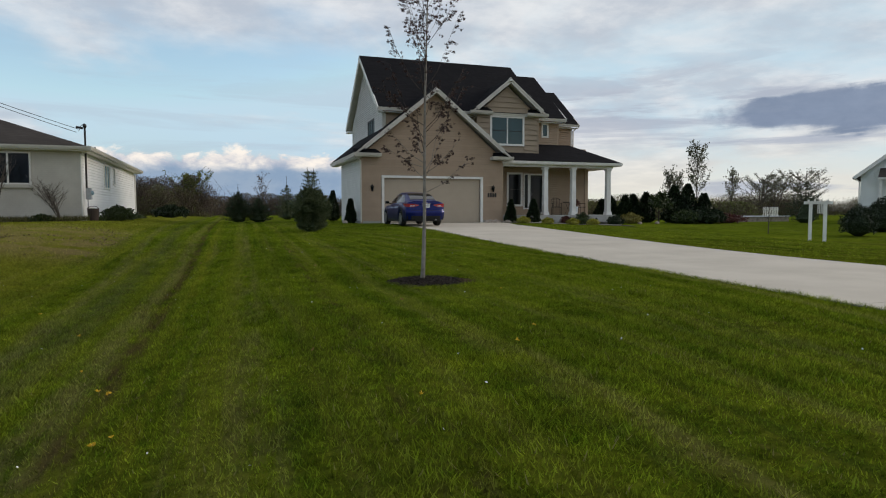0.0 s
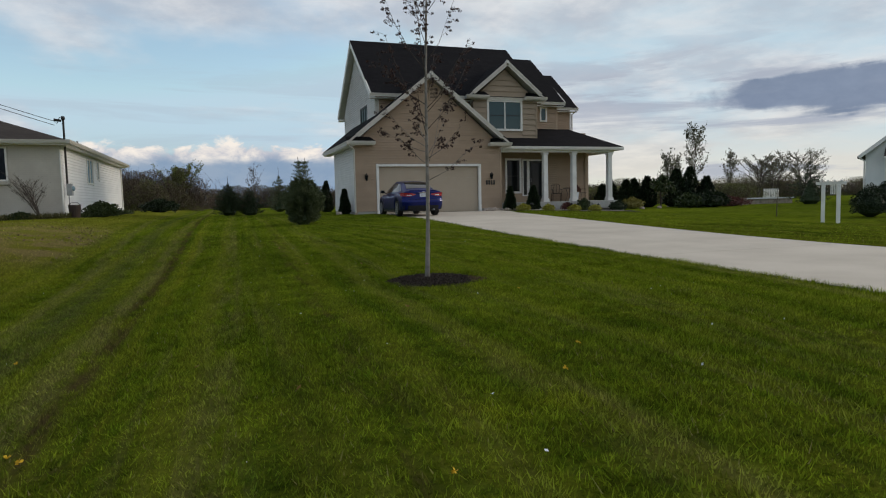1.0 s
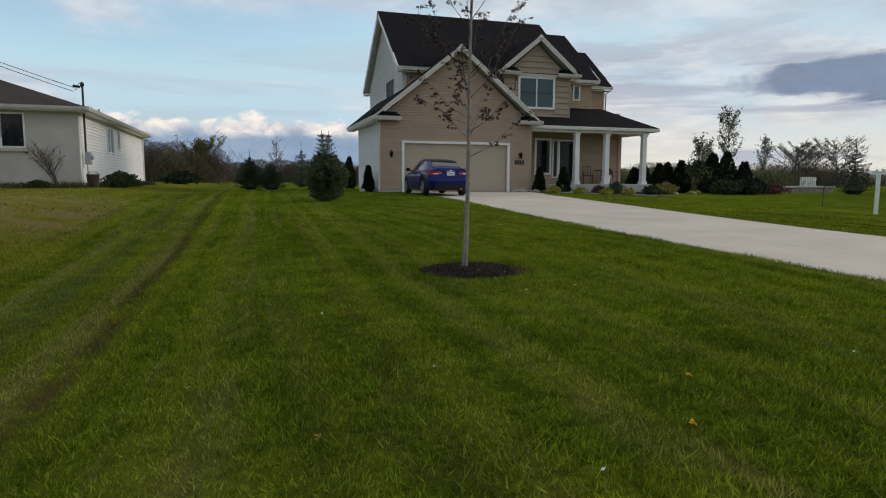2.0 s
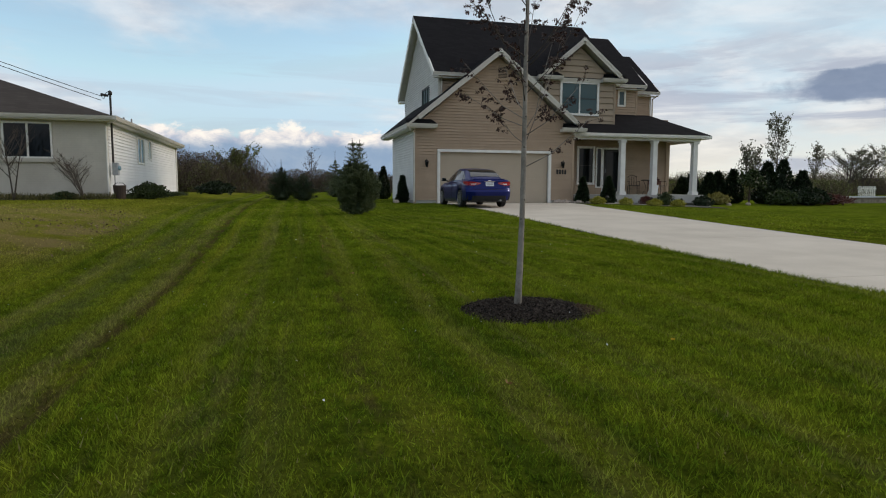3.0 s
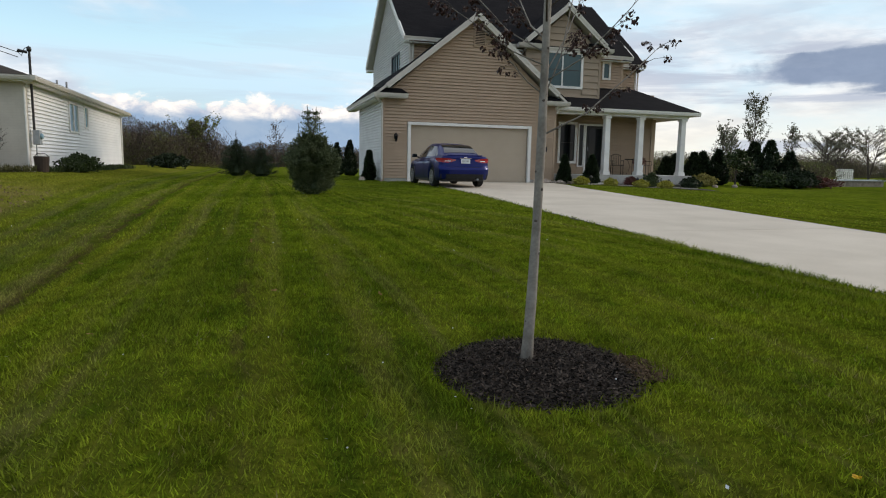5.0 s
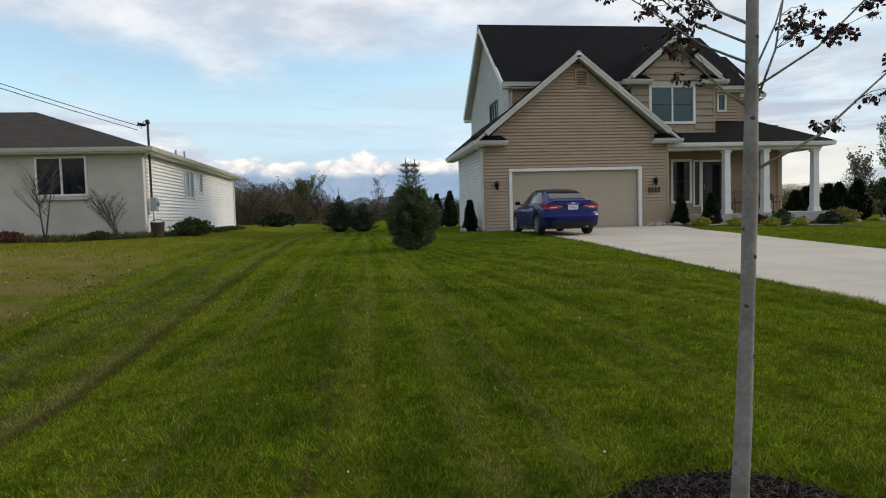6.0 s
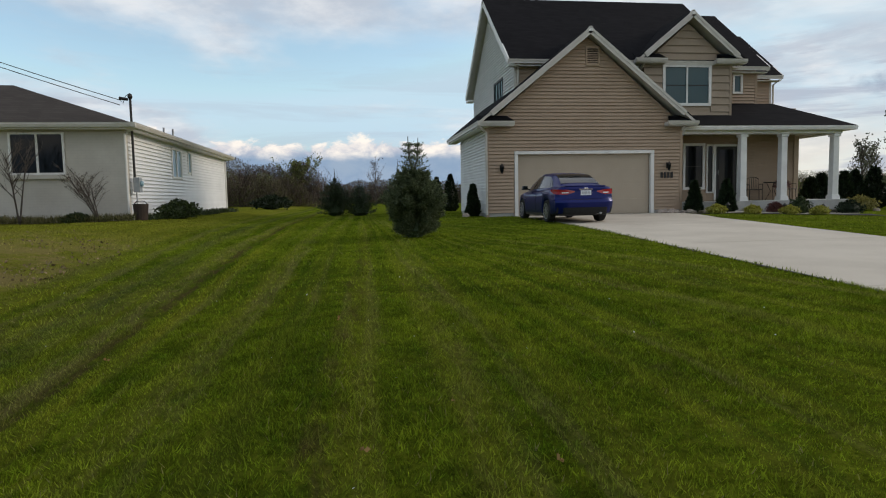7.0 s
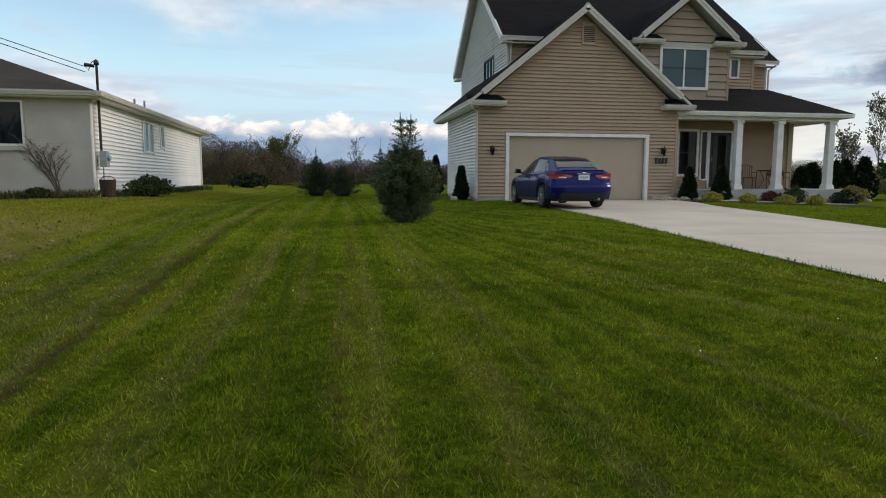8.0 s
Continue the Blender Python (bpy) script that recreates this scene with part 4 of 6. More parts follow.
    for (x, y, z), sag in (((-22, 12, 11.5), 0.7), ((-22, 12, 10.8), 0.5)):
        a, b = Vector((-5.05, 27.0, 4.0 if sag > 0.6 else 3.86)), Vector((x, y, z))
        pts = [a.lerp(b, t) - Vector((0, 0, sag * 4 * t * (1 - t))) for t in np.linspace(0, 1, 24)]
        wire = part("service_wire", Mesh().tube(pts, [0.011] * 24, 5), M["black"])
        tagged(wire, "black overhead service cable sagging from the mast", "cable")
    loop = part("drip_loop", Mesh().tube([(0, 0, 4.2), (-0.12, 0, 4.12), (-0.2, -0.02, 3.9), (-0.27, -0.04, 4.02)], [0.012] * 4, 5), M["black"], mast)


build_neighbour()


# ---- plants ----
def inside_cone(base_r, h, power=0.8, lift=0.0, rough=0.22):
    """Leaf points near the skin of an uneven cone or egg."""

    def place(rng, n):
        t = rng.uniform(0, 1, n) ** 1.15
        a = rng.uniform(0, 2 * math.pi, n)
        lump = 1 + rough * np.sin(a * 3 + 4 * t) * np.cos(a * 2 - 7 * t) + rng.normal(0, 0.05, n)
        r = base_r * np.minimum((1 - t) ** power, 0.45 + 5 * t) * lump * (0.80 + 0.22 * rng.uniform(0, 1, n))
        p = np.stack([r * np.cos(a), r * np.sin(a), lift + t * h], axis=1)
        d = np.stack([np.cos(a), np.sin(a), np.full(n, 0.9)], axis=1)
        return p, d

    return place


def on_ball(rx, rz, rough=0.2, low=-0.55):
    """Leaf points near the skin of a lumpy ball."""

    def place(rng, n):
        d = rng.normal(0, 1, (n, 3))
        d /= np.linalg.norm(d, axis=1)[:, None]
        d[:, 2] = np.where(d[:, 2] < low, -d[:, 2], d[:, 2])
        lump = 1 + rough * np.sin(4 * d[:, 0] + 1) * np.cos(5 * d[:, 1]) + 0.5 * rough * np.sin(9 * d[:, 2] + 7 * d[:, 0])
        k = lump * rng.uniform(0.72, 1.05, n)
        p = d * np.array([rx, rx, rz]) * k[:, None]
        p[:, 2] += rz * 0.85
        return p, d

    return place


def core_body(base_r, h, lift=0.0, power=0.8, sides=10, rings=8, seed=1):
    rng = random.Random(seed)
    m = Mesh()
    prof = []
    for j in range(rings + 1):
        t = j / rings
        prof.append((max(0.01, base_r * 0.74 * min((1 - t) ** power, 0.5 + 4 * t)), lift + t * h * 0.94))
    m.spin(prof, (0, 0, 0), sides)
    m.v = [(x * rng.uniform(0.88, 1.1), y * rng.uniform(0.88, 1.1), z) for x, y, z in m.v]
    return m


def arborvitae(label, x, y, r, h, seed, mat="thuja", count=2600, size=0.05, name="arborvitae", group=""):
    rng = np.random.default_rng(seed)
    t = thing(name, label, "shrub", (x, y, float(height(x, y)) - 0.02), seed * 40.0, group)
    part("stem", Mesh().tube([(0, 0, -0.05), (0, 0, h * 0.5)], [0.03, 0.015], 6), M["twig"], t)
    crown = part("crown", core_body(r, h, 0.03, 0.8, seed=seed), M[mat], t)
    v = leaves(count, rng, inside_cone(r, h, 0.75, 0.02), size, 0.35, 2.0)
    quads("foliage", v, M[mat], t)
    return t


def bush(label, x, y, rx, rz, seed, mat="shrub", count=1500, size=0.035, name="bush", group="", lift=0.0):
    rng = np.random.default_rng(seed)
    t = thing(name, label, "shrub", (x, y, float(height(x, y)) - 0.02 + lift), seed * 31.0, group)
    core = Mesh().spin([(0.15 * rx, 0.0), (0.62 * rx, 0.28 * rz), (0.74 * rx, 0.85 * rz), (0.55 * rx, 1.4 * rz), (0.1 * rx, 1.66 * rz)], (0, 0, 0), 10)
    part("inner_growth", core, M[mat], t)
    quads("foliage", leaves(count, rng, on_ball(rx, rz), size, 0.6, 1.5), M[mat], t)
    return t


def spruce(label, x, y, r, h, seed, mat, twin=False, per=120, whorls=15):
    """Whorled boughs with needle sprays, and a leader (or two) standing free."""
    rng = np.random.default_rng(seed)
    rnd = random.Random(seed)
    t = thing("spruce_tree", label, "tree", (x, y, float(height(x, y)) - 0.02))
    m = Mesh().tube([(0, 0, -0.05), (0.01, 0, h * 0.5), (0, 0.01, h * 0.7)], [0.05 * h / 2, 0.03 * h / 2, 0.01], 7)
    tops = [(-0.10 * h / 2, 0.0, h), (0.10 * h / 2, 0.02, h * 0.985)] if twin else [(0, 0, h)]
    for tp in tops:
        m.tube([(0, 0.01, h * 0.66), (tp[0] * 0.8, tp[1], h * 0.78), tp], [0.016, 0.013, 0.007], 5)
    part("trunk", m, M["twig"], t)
    boughs, pts, dirs = Mesh(), [], []
    for j in range(whorls):
        f = j / (whorls - 1)
        z = h * (0.04 + (0.58 if twin else 0.72) * f)
        reach = r * min(1.0, 0.72 + 1.6 * f) * (1 - f) ** 0.75 + 0.07 * r if not twin else r * float(np.interp(f, (0, 0.10, 0.36, 0.60, 0.78, 0.90, 1.0), (0.56, 0.78, 1.06, 1.0, 0.78, 0.54, 0.36)))
        n = 9 if f < 0.6 else 6
        for b in range(n):
            a = 2 * math.pi * (b + rnd.random() * 0.6) / n + j * 0.7
            ln = reach * rnd.uniform(0.62, 1.16)
            tip = Vector((math.cos(a) * ln, math.sin(a) * ln, z + ln * rnd.uniform(0.02, 0.35) + 0.04))
            base = Vector((0, 0, z - 0.02))
            boughs.tube([base, base.lerp(tip, 0.5) - Vector((0, 0, 0.02)), tip], [0.008, 0.006, 0.003], 3)
            k = max(16, int(1.7 * per * ln / r))
            for s in rng.uniform(0.12, 1.05, k):
                q = base.lerp(tip, s)
                side = Vector((-math.sin(a), math.cos(a), 0)) * (rnd.uniform(-1, 1) * ln * 0.24 * (1.15 - s * 0.8))
                pts.append(q + side + Vector((0, 0, rnd.uniform(-0.05, 0.06))))
                dirs.append(Vector((math.cos(a), math.sin(a), 0.5)) + side * 2)
    for tp in tops:
        for w in range(6 if twin else 0):
            zz = h * (0.57 + 0.065 * w)
            cx = tp[0] * (0.45 + 0.10 * w)
            for b in range(6):
                a = 2 * math.pi * (b + 0.4 * rnd.random()) / 6 + w
                ln = r * (0.50 - 0.068 * w) * rnd.uniform(0.75, 1.15)
                for q in np.linspace(0.05, 1.0, 13):
                    pts.append(Vector((cx + math.cos(a) * ln * q, math.sin(a) * ln * q, zz + 0.55 * ln * q)))
                    dirs.append(Vector((math.cos(a), math.sin(a), 0.8)))
        for s in np.linspace(0.72, 0.93 if twin else 0.99, 16):
            pts.append(Vector((tp[0] * s, tp[1], h * s)))
            dirs.append(Vector((rnd.uniform(-1, 1), rnd.uniform(-1, 1), 1.6)))
    P, D = np.array([tuple(p) for p in pts]), np.array([tuple(d) for d in dirs])
    part("bough_wood", boughs, M["twig"], t)
    k = 0.0125 * (h / 2) ** 0.5
    v = leaves(len(P), rng, lambda g, n: (P, D), k, 0.5, 3.8)
    v2 = leaves(len(P), rng, lambda g, n: (P + g.normal(0, 0.02, P.shape), D), k, 0.8, 3.8)
    v3 = leaves(len(P), rng, lambda g, n: (P + g.normal(0, 0.025, P.shape), D), k, 1.0, 3.4)
    quads("needles", np.concatenate([v, v2, v3]), M[mat], t)
    # solid core among the low boughs, coloured dark for the shade inside the crown
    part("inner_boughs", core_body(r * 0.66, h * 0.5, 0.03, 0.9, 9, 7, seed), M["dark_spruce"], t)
    return t


def twig_tree(name, label, x, y, h, spread, seed, bark, leaf=None, leaf_n=0, leaf_size=0.04, trunks=1, first=0.3, r0=0.03, limbs=12, twigs=5, up=1.0, category="tree", lean=(0, 0)):
    """A trunk, rising limbs, thin twigs, and loose leaves toward the ends."""
    rng = np.random.default_rng(seed)
    rnd = random.Random(seed)
    t = thing(name, label, category, (x, y, float(height(x, y)) - 0.03))
    wood, ends = Mesh(), []
    for k in range(trunks):
        off = Vector((rnd.uniform(-1, 1), rnd.uniform(-1, 1), 0)) * (spread * 0.5 if trunks > 1 else 0.05 * spread)
        off += Vector((lean[0], lean[1], 0))
        top = Vector((off.x, off.y, h * rnd.uniform(0.86, 1.0)))
        path = [Vector((0, 0, 0)), top * 0.35 + Vector((0, 0, 0.02)), top * 0.7, top]
        wood.tube(path, [r0, r0 * 0.75, r0 * 0.4, r0 * 0.12], 6)
        for j in range(limbs // trunks + 1):
            f = first + (0.95 - first) * (j + rnd.random() * 0.7) / (limbs // trunks + 1)
            base = Vector((top.x * f, top.y * f, top.z * f))
            a = rnd.uniform(0, 2 * math.pi)
            ln = spread * rnd.uniform(0.55, 1.05) * (1.1 - 0.75 * f)
            tip = base + Vector((math.cos(a) * ln, math.sin(a) * ln, ln * up * rnd.uniform(0.7, 1.4)))
            mid = base.lerp(tip, 0.5) + Vector((0, 0, -0.05 * ln))
            wood.tube([base, mid, tip], [r0 * 0.38, r0 * 0.25, r0 * 0.08], 5)
            for w in range(twigs):
                s = rnd.uniform(0.3, 1.0)
                b = base.lerp(tip, s)
                aa = a + rnd.uniform(-1.3, 1.3)
                l2 = ln * rnd.uniform(0.25, 0.55)
                e = b + Vector((math.cos(aa) * l2, math.sin(aa) * l2, l2 * up * rnd.uniform(0.3, 1.3)))
                wood.tube([b, e], [r0 * 0.16, r0 * 0.06], 4)
                ends.append((b, e))
            ends.append((mid, tip))
    part("trunk", wood, M[bark], t)
    if leaf and leaf_n:
        pick = rng.integers(0, len(ends), leaf_n)
        s = rng.uniform(0.2, 1.05, leaf_n)
        P = np.array([tuple(ends[i][0].lerp(ends[i][1], float(q))) for i, q in zip(pick, s)]) + rng.normal(0, leaf_size * 0.9, (leaf_n, 3))
        D = rng.normal(0, 1, (leaf_n, 3)) + np.array([0, 0, 0.3])
        quads("crown", leaves(leaf_n, rng, lambda g, n: (P, D), leaf_size, 0.4, 1.4), M[leaf], t)
    return t


# ---- the young maple and its mulch ----
def build_maple():
    x0, y0 = 2.80, 8.39
    z0 = float(height(x0, y0))
    rnd, rng = random.Random(11), np.random.default_rng(11)
    tree = thing("maple_tree", "young maple with pale grey bark and unfolding maroon leaves", "tree", (x0, y0, z0))
    pts, rad = [], []
    for j in range(22):
        f = j / 21
        z = -0.05 + 4.25 * f
        pts.append((0.0125 * z + 0.009 * math.sin(z * 2.1), -0.021 * z + 0.008 * math.cos(z * 1.7), z))
        rad.append(0.0240 * (1 - f) ** 0.8 + 0.003 + (0.011 * math.exp(-max(z, 0) * 9)) + (0.0022 if j % 4 == 2 else 0))
    part("trunk", Mesh().tube(pts, rad, 12, 0.05, rnd), M["bark"], tree, "pale grey ridged bark", smooth=True)

    def spine(z):
        return Vector((0.0125 * z + 0.009 * math.sin(z * 2.1), -0.021 * z + 0.008 * math.cos(z * 1.7), z))

    LP, LD = [], []

    def cluster(p, n, drop):
        for _ in range(n):
            LP.append(tuple(Vector(p) + Vector((rnd.gauss(0, 0.009), rnd.gauss(0, 0.009), rnd.gauss(-0.006, 0.007)))))
            LD.append((rnd.gauss(0, 0.7), rnd.gauss(0, 0.7), -drop))

    # (start height, compass angle, length, rise)
    plan = [(1.20, -4, 0.66, 0.74), (1.38, 14, 0.26, 3.4), (1.40, 172, 0.22, 1.1), (1.50, 30, 0.55, 1.5), (1.54, 182, 0.52, 0.42), (1.46, 330, 0.50, 0.9), (1.60, 140, 0.55, 0.9), (1.66, 80, 0.60, 0.8), (1.74, 250, 0.60, 0.8), (1.80, 5, 0.55, 1.5), (1.92, 185, 0.50, 1.9), (2.0, 350, 0.5, 1.6), (2.05, 300, 0.52, 1.1), (2.1, 200, 0.66, 0.6), (2.2, 60, 0.5, 1.2)]
    z = 2.4
    while z < 3.95:
        plan.append((z, rnd.uniform(0, 360), 0.52 * (1.14 - (z - 2.0) / 2.5), rnd.uniform(1.6, 2.7)))
        z += 0.095
    for z, ang, ln, rise in plan:
        a = radians(ang + rnd.uniform(-8, 8))
        base = spine(z)
        out = Vector((math.cos(a), math.sin(a), 0))
        tip = base + out * ln + Vector((0, 0, ln * rise))
        q1 = base + out * ln * 0.36 + Vector((0, 0, ln * rise * 0.24))
        q2 = base + out * ln * 0.72 + Vector((0, 0, ln * rise * 0.66)) + Vector((rnd.gauss(0, 0.02), rnd.gauss(0, 0.02), 0))
        thick = 0.0056 if ln > 0.55 else 0.0044
        b = part("branch", Mesh().tube([base, q1, q2, tip], [thick, thick * 0.75, thick * 0.5, thick * 0.22], 6), M["bark" if z < 1.7 else "twig"], tree, smooth=True)
        tw = Mesh()
        for k in range(20 if z > 1.7 else 11):
            s = rnd.uniform(0.30, 1.0)
            p = (q1.lerp(q2, max(0.0, s - 0.35) / 0.35) if s < 0.7 else q2.lerp(tip, (s - 0.7) / 0.3))
            aa = a + rnd.uniform(-1.4, 1.4)
            l2 = rnd.uniform(0.04, 0.16)
            e = p + Vector((math.cos(aa) * l2, math.sin(aa) * l2, l2 * rnd.uniform(0.0, 0.9)))
            tw.tube([p, p.lerp(e, 0.5) + Vector((0, 0, 0.01)), e], [thick * 0.3, thick * 0.24, thick * 0.16], 4)
            cluster(e, rnd.randint(14, 22), 0.9)
            if rnd.random() < 0.8:
                cluster(p.lerp(e, 0.55), rnd.randint(6, 10), 0.9)
        cluster(tip, 7, 0.6)
        cluster(q2, 4, 0.9)
        tagged(part("twig", tw, M["twig"], b), kind="stuff")
    P, D = np.array(LP), np.array(LD)
    quads("leaves", leaves(len(P), rng, lambda g, n: (P, D), 0.0125, 0.35, 1.35), M["maple"], tree, "drooping maroon young leaves")
    for z, ang in ((0.24, 200), (0.42, 20), (0.60, 320), (0.77, 230), (0.93, 300), (1.02, 180), (1.24, 350), (1.37, 250), (1.62, 290), (1.86, 270)):
        a = radians(ang)
        c = spine(z)
        r = 0.0240 * (1 - z / 4.2) ** 0.8 + 0.003
        out = Vector((math.cos(a), math.sin(a), 0))
        part("knot", Mesh().tube([c + out * (r - 0.010), c + out * (r - 0.001) + Vector((0, 0, 0.002)), c + out * (r + 0.002) + Vector((0, 0, 0.004))], [0.010, 0.008, 0.003], 7), M["twig"], tree)
    # mulch ring
    bed = thing("mulch_bed", "ring of dark shredded bark mulch round the maple", "mulch", (x0 + 0.03, y0 - 0.08, 0))
    mound, n, rings = Mesh(), 48, 12
    radius = [0.59 * (1 + 0.10 * math.sin(2 * math.pi * s / n * 2 + 0.6) + 0.07 * math.sin(2 * math.pi * s / n * 5) + 0.05 * math.sin(2 * math.pi * s / n * 9 + 1.0) + rnd.uniform(-0.07, 0.07)) for s in range(n)]
    for j in range(rings + 1):
        f = j / rings
        for s in range(n):
            a = 2 * math.pi * s / n
            r = radius[s] * (1 - f * 0.97)
            px, py = r * math.cos(a), r * math.sin(a)
            g = float(height(px + x0 + 0.03, py + y0 - 0.08))
            mound.v.append((px, py, g - 0.045 + 0.065 * (1 - (1 - min(1, f * 1.5)) ** 2) + rnd.uniform(-0.008, 0.010)))
    for j in range(rings):
        for s in range(n):
            q = (s + 1) % n
            mound.f.append((j * n + s, j * n + q, (j + 1) * n + q, (j + 1) * n + s))
    part("mound", mound, M["mulch"], bed)
    cn = 34000
    a, r = rng.uniform(0, 2 * math.pi, cn), np.sqrt(rng.uniform(0, 1, cn)) * 0.65
    r = r * (1 + 0.10 * np.sin(2 * a + 0.6) + 0.07 * np.sin(5 * a) + 0.05 * np.sin(9 * a + 1.0) + 0.03 * np.sin(17 * a))
    f = 1 - r / 0.65
    px, py = r * np.cos(a), r * np.sin(a)
    pz = height(px + x0 + 0.03, py + y0 - 0.08) - 0.04 + 0.065 * (1 - (1 - np.clip(f * 1.5, 0, 1)) ** 2) + rng.uniform(0, 0.012, cn)
    P = np.stack([px, py, pz], axis=1)
    D = np.stack([rng.normal(0, 1, cn), rng.normal(0, 1, cn), np.abs(rng.normal(0, 0.22, cn))], axis=1)
    tagged(quads("bark_litter", leaves(cn, rng, lambda g, n: (P, D), 0.0075, 0.10, 3.4), M["chips"], bed), kind="stuff")
    # crumbs of bare soil spilt beside the ring
    cn = 5200
    a, r = rng.uniform(0, 2 * math.pi, cn), np.sqrt(rng.uniform(0, 1, cn))
    px, py = x0 + 0.55 + 0.13 * r * np.cos(a), y0 - 0.20 + 0.20 * r * np.sin(a)
    P = np.stack([px, py, height(px, py) + 0.004 + 0.012 * (1 - r)], axis=1)
    D = np.stack([rng.normal(0, 1, cn), rng.normal(0, 1, cn), np.abs(rng.normal(0, 0.3, cn))], axis=1)
    tagged(quads("soil_crumbs", leaves(cn, rng, lambda g, n: (P, D), 0.012, 0.1, 1.6), M["soil"]), "crumbs of bare brown soil beside the mulch", "soil", kind="stuff")


build_maple()


# ---- the car ----
def build_car():
    car = thing("car", "dark blue four-door saloon parked before the garage door", "car", (7.40, 22.95, 0.0))
    gz = lambda y: float(0.34 * smooth01(8, 27, y))
    car.matrix_world = Matrix.Translation((7.40, 22.95, gz(23.8))) @ Matrix.Rotation(math.atan2(gz(27.0) - gz(24.3), 2.7), 4, "X") @ Matrix.Scale(0.90, 4)
    L = 4.56
    WR, WF, TR = 0.98, 3.68, 0.325

    def lerp(tab, s):
        return float(np.interp(s, [a for a, b in tab], [b for a, b in tab]))

    deck = ((0.0, 1.035), (0.12, 1.05), (0.5, 1.05), (1.0, 1.00), (2.6, 0.955), (3.35, 0.93), (4.0, 0.82), (4.4, 0.70), (4.56, 0.55))
    half = ((0.0, 0.862), (0.2, 0.878), (0.6, 0.895), (1.4, 0.90), (3.4, 0.895), (4.1, 0.85), (4.42, 0.72), (4.56, 0.52))
    floor = ((0.0, 0.27), (0.5, 0.22), (4.1, 0.2), (4.56, 0.28))
    stern = ((0.2, 0.14), (0.30, 0.06), (0.40, 0.02), (0.50, -0.01), (0.60, -0.015), (0.655, 0.0), (0.67, 0.035), (0.80, 0.045), (0.93, 0.05), (0.985, 0.035), (1.02, 0.06), (1.06, 0.13))

    def tail(x, z):
        """Where the rear skin lies: bumper below, boot lid above, corners drawn forward."""
        return lerp(stern, z) + 0.055 * (x / 0.87) ** 2 + 0.16 * (abs(x) / 0.87) ** 6

    st = sorted(set([0.0, 0.04, 0.08] + [round(0.14 + 0.065 * j, 3) for j in range(67)] + [4.53, 4.56]))
    st = [s for s in st if s <= L]
    body = Mesh()
    prof = [(0.90, 0.0), (0.965, 0.06), (0.985, 0.20), (0.995, 0.38), (1.0, 0.52), (0.985, 0.63), (0.99, 0.72), (0.955, 0.86), (0.86, 0.965), (0.60, 1.0), (0.30, 1.015), (0.0, 1.02)]

    def section(s):
        zt, w, zb = lerp(deck, s), lerp(half, s), lerp(floor, s)
        for c in (WR, WF):
            if abs(s - c) < 0.385:
                zb = max(zb, 0.30 + math.sqrt(0.385 ** 2 - (s - c) ** 2))
        fade = max(0.0, 1 - s / 0.7) ** 1.3
        row = [(w * u, zb + (zt - zb) * v) for u, v in prof]
        return [(x, s + fade * tail(x, z), z) for x, z in row + [(-x, z) for x, z in row[:-1]][::-1]]

    n = 2 * len(prof) - 1
    for s in st:
        body.v += section(s)
    for j in range(len(st) - 1):
        for q in range(n):
            u = (q + 1) % n
            body.f.append((j * n + q, j * n + u, (j + 1) * n + u, (j + 1) * n + q))
    body.f.append(tuple((len(st) - 1) * n + q for q in range(n)))
    # rear skin, ruled across between the two sides
    rows = [(x, z) for x, y, z in section(0.0)[:len(prof)]]
    cols = 18
    first = len(body.v)
    levels = sorted(set([z for x, z in rows[:9]] + [0.58, 0.65, 0.675, 0.74, 0.88, 0.92]))
    for z in levels:
        w = float(np.interp(z, [b for a, b in rows[:9]], [a for a, b in rows[:9]]))
        for c in range(cols + 1):
            x = w * (-1 + 2 * c / cols)
            body.v.append((x, tail(x, z), z))
    for c in range(cols + 1):
        x = rows[8][0] * (-1 + 2 * c / cols)
        z = float(np.interp(abs(x), [a for a, b in rows[8:]][::-1], [b for a, b in rows[8:]][::-1]))
        body.v.append((x, tail(x, z), z))
    for a in range(len(levels)):
        for c in range(cols):
            i = first + a * (cols + 1) + c
            body.f.append((i, i + 1, i + cols + 2, i + cols + 1))
    part("body", body, M["paint"], car, "metallic dark blue paint", smooth=True)

    def tail_patch(name, x0, x1, z0, z1, mat, parent, off=0.006, label=""):
        """A piece lying on the rear skin."""
        m = Mesh()
        for k in range(5):
            for c in range(9):
                x, z = x0 + (x1 - x0) * c / 8, z0 + (z1 - z0) * k / 4
                m.v.append((x, tail(x, z) - off, z))
        for k in range(4):
            for c in range(8):
                i = k * 9 + c
                m.f.append((i, i + 1, i + 10, i + 9))
        edge_ring = [c for c in range(9)] + [9 * k + 8 for k in range(1, 5)] + [36 + c for c in range(7, -1, -1)] + [9 * k for k in range(3, 0, -1)]
        base = len(m.v)
        m.v += [(m.v[i][0], m.v[i][1] + off + 0.004, m.v[i][2]) for i in edge_ring]
        for k in range(len(edge_ring)):
            q = (k + 1) % len(edge_ring)
            m.f.append((edge_ring[q], edge_ring[k], base + k, base + q))
        return part(name, m, M[mat], parent, label, smooth=False)

    part("underbody", Mesh().box(-0.70, 0.70, 0.25, 4.3, 0.20, 0.62), M["black"], car)
    # cabin: belt and roof outlines along the length
    roofz = ((0.42, 1.05), (0.60, 1.155), (0.80, 1.27), (1.10, 1.385), (1.55, 1.45), (2.1, 1.475), (2.6, 1.40), (3.1, 1.19), (3.55, 0.94))
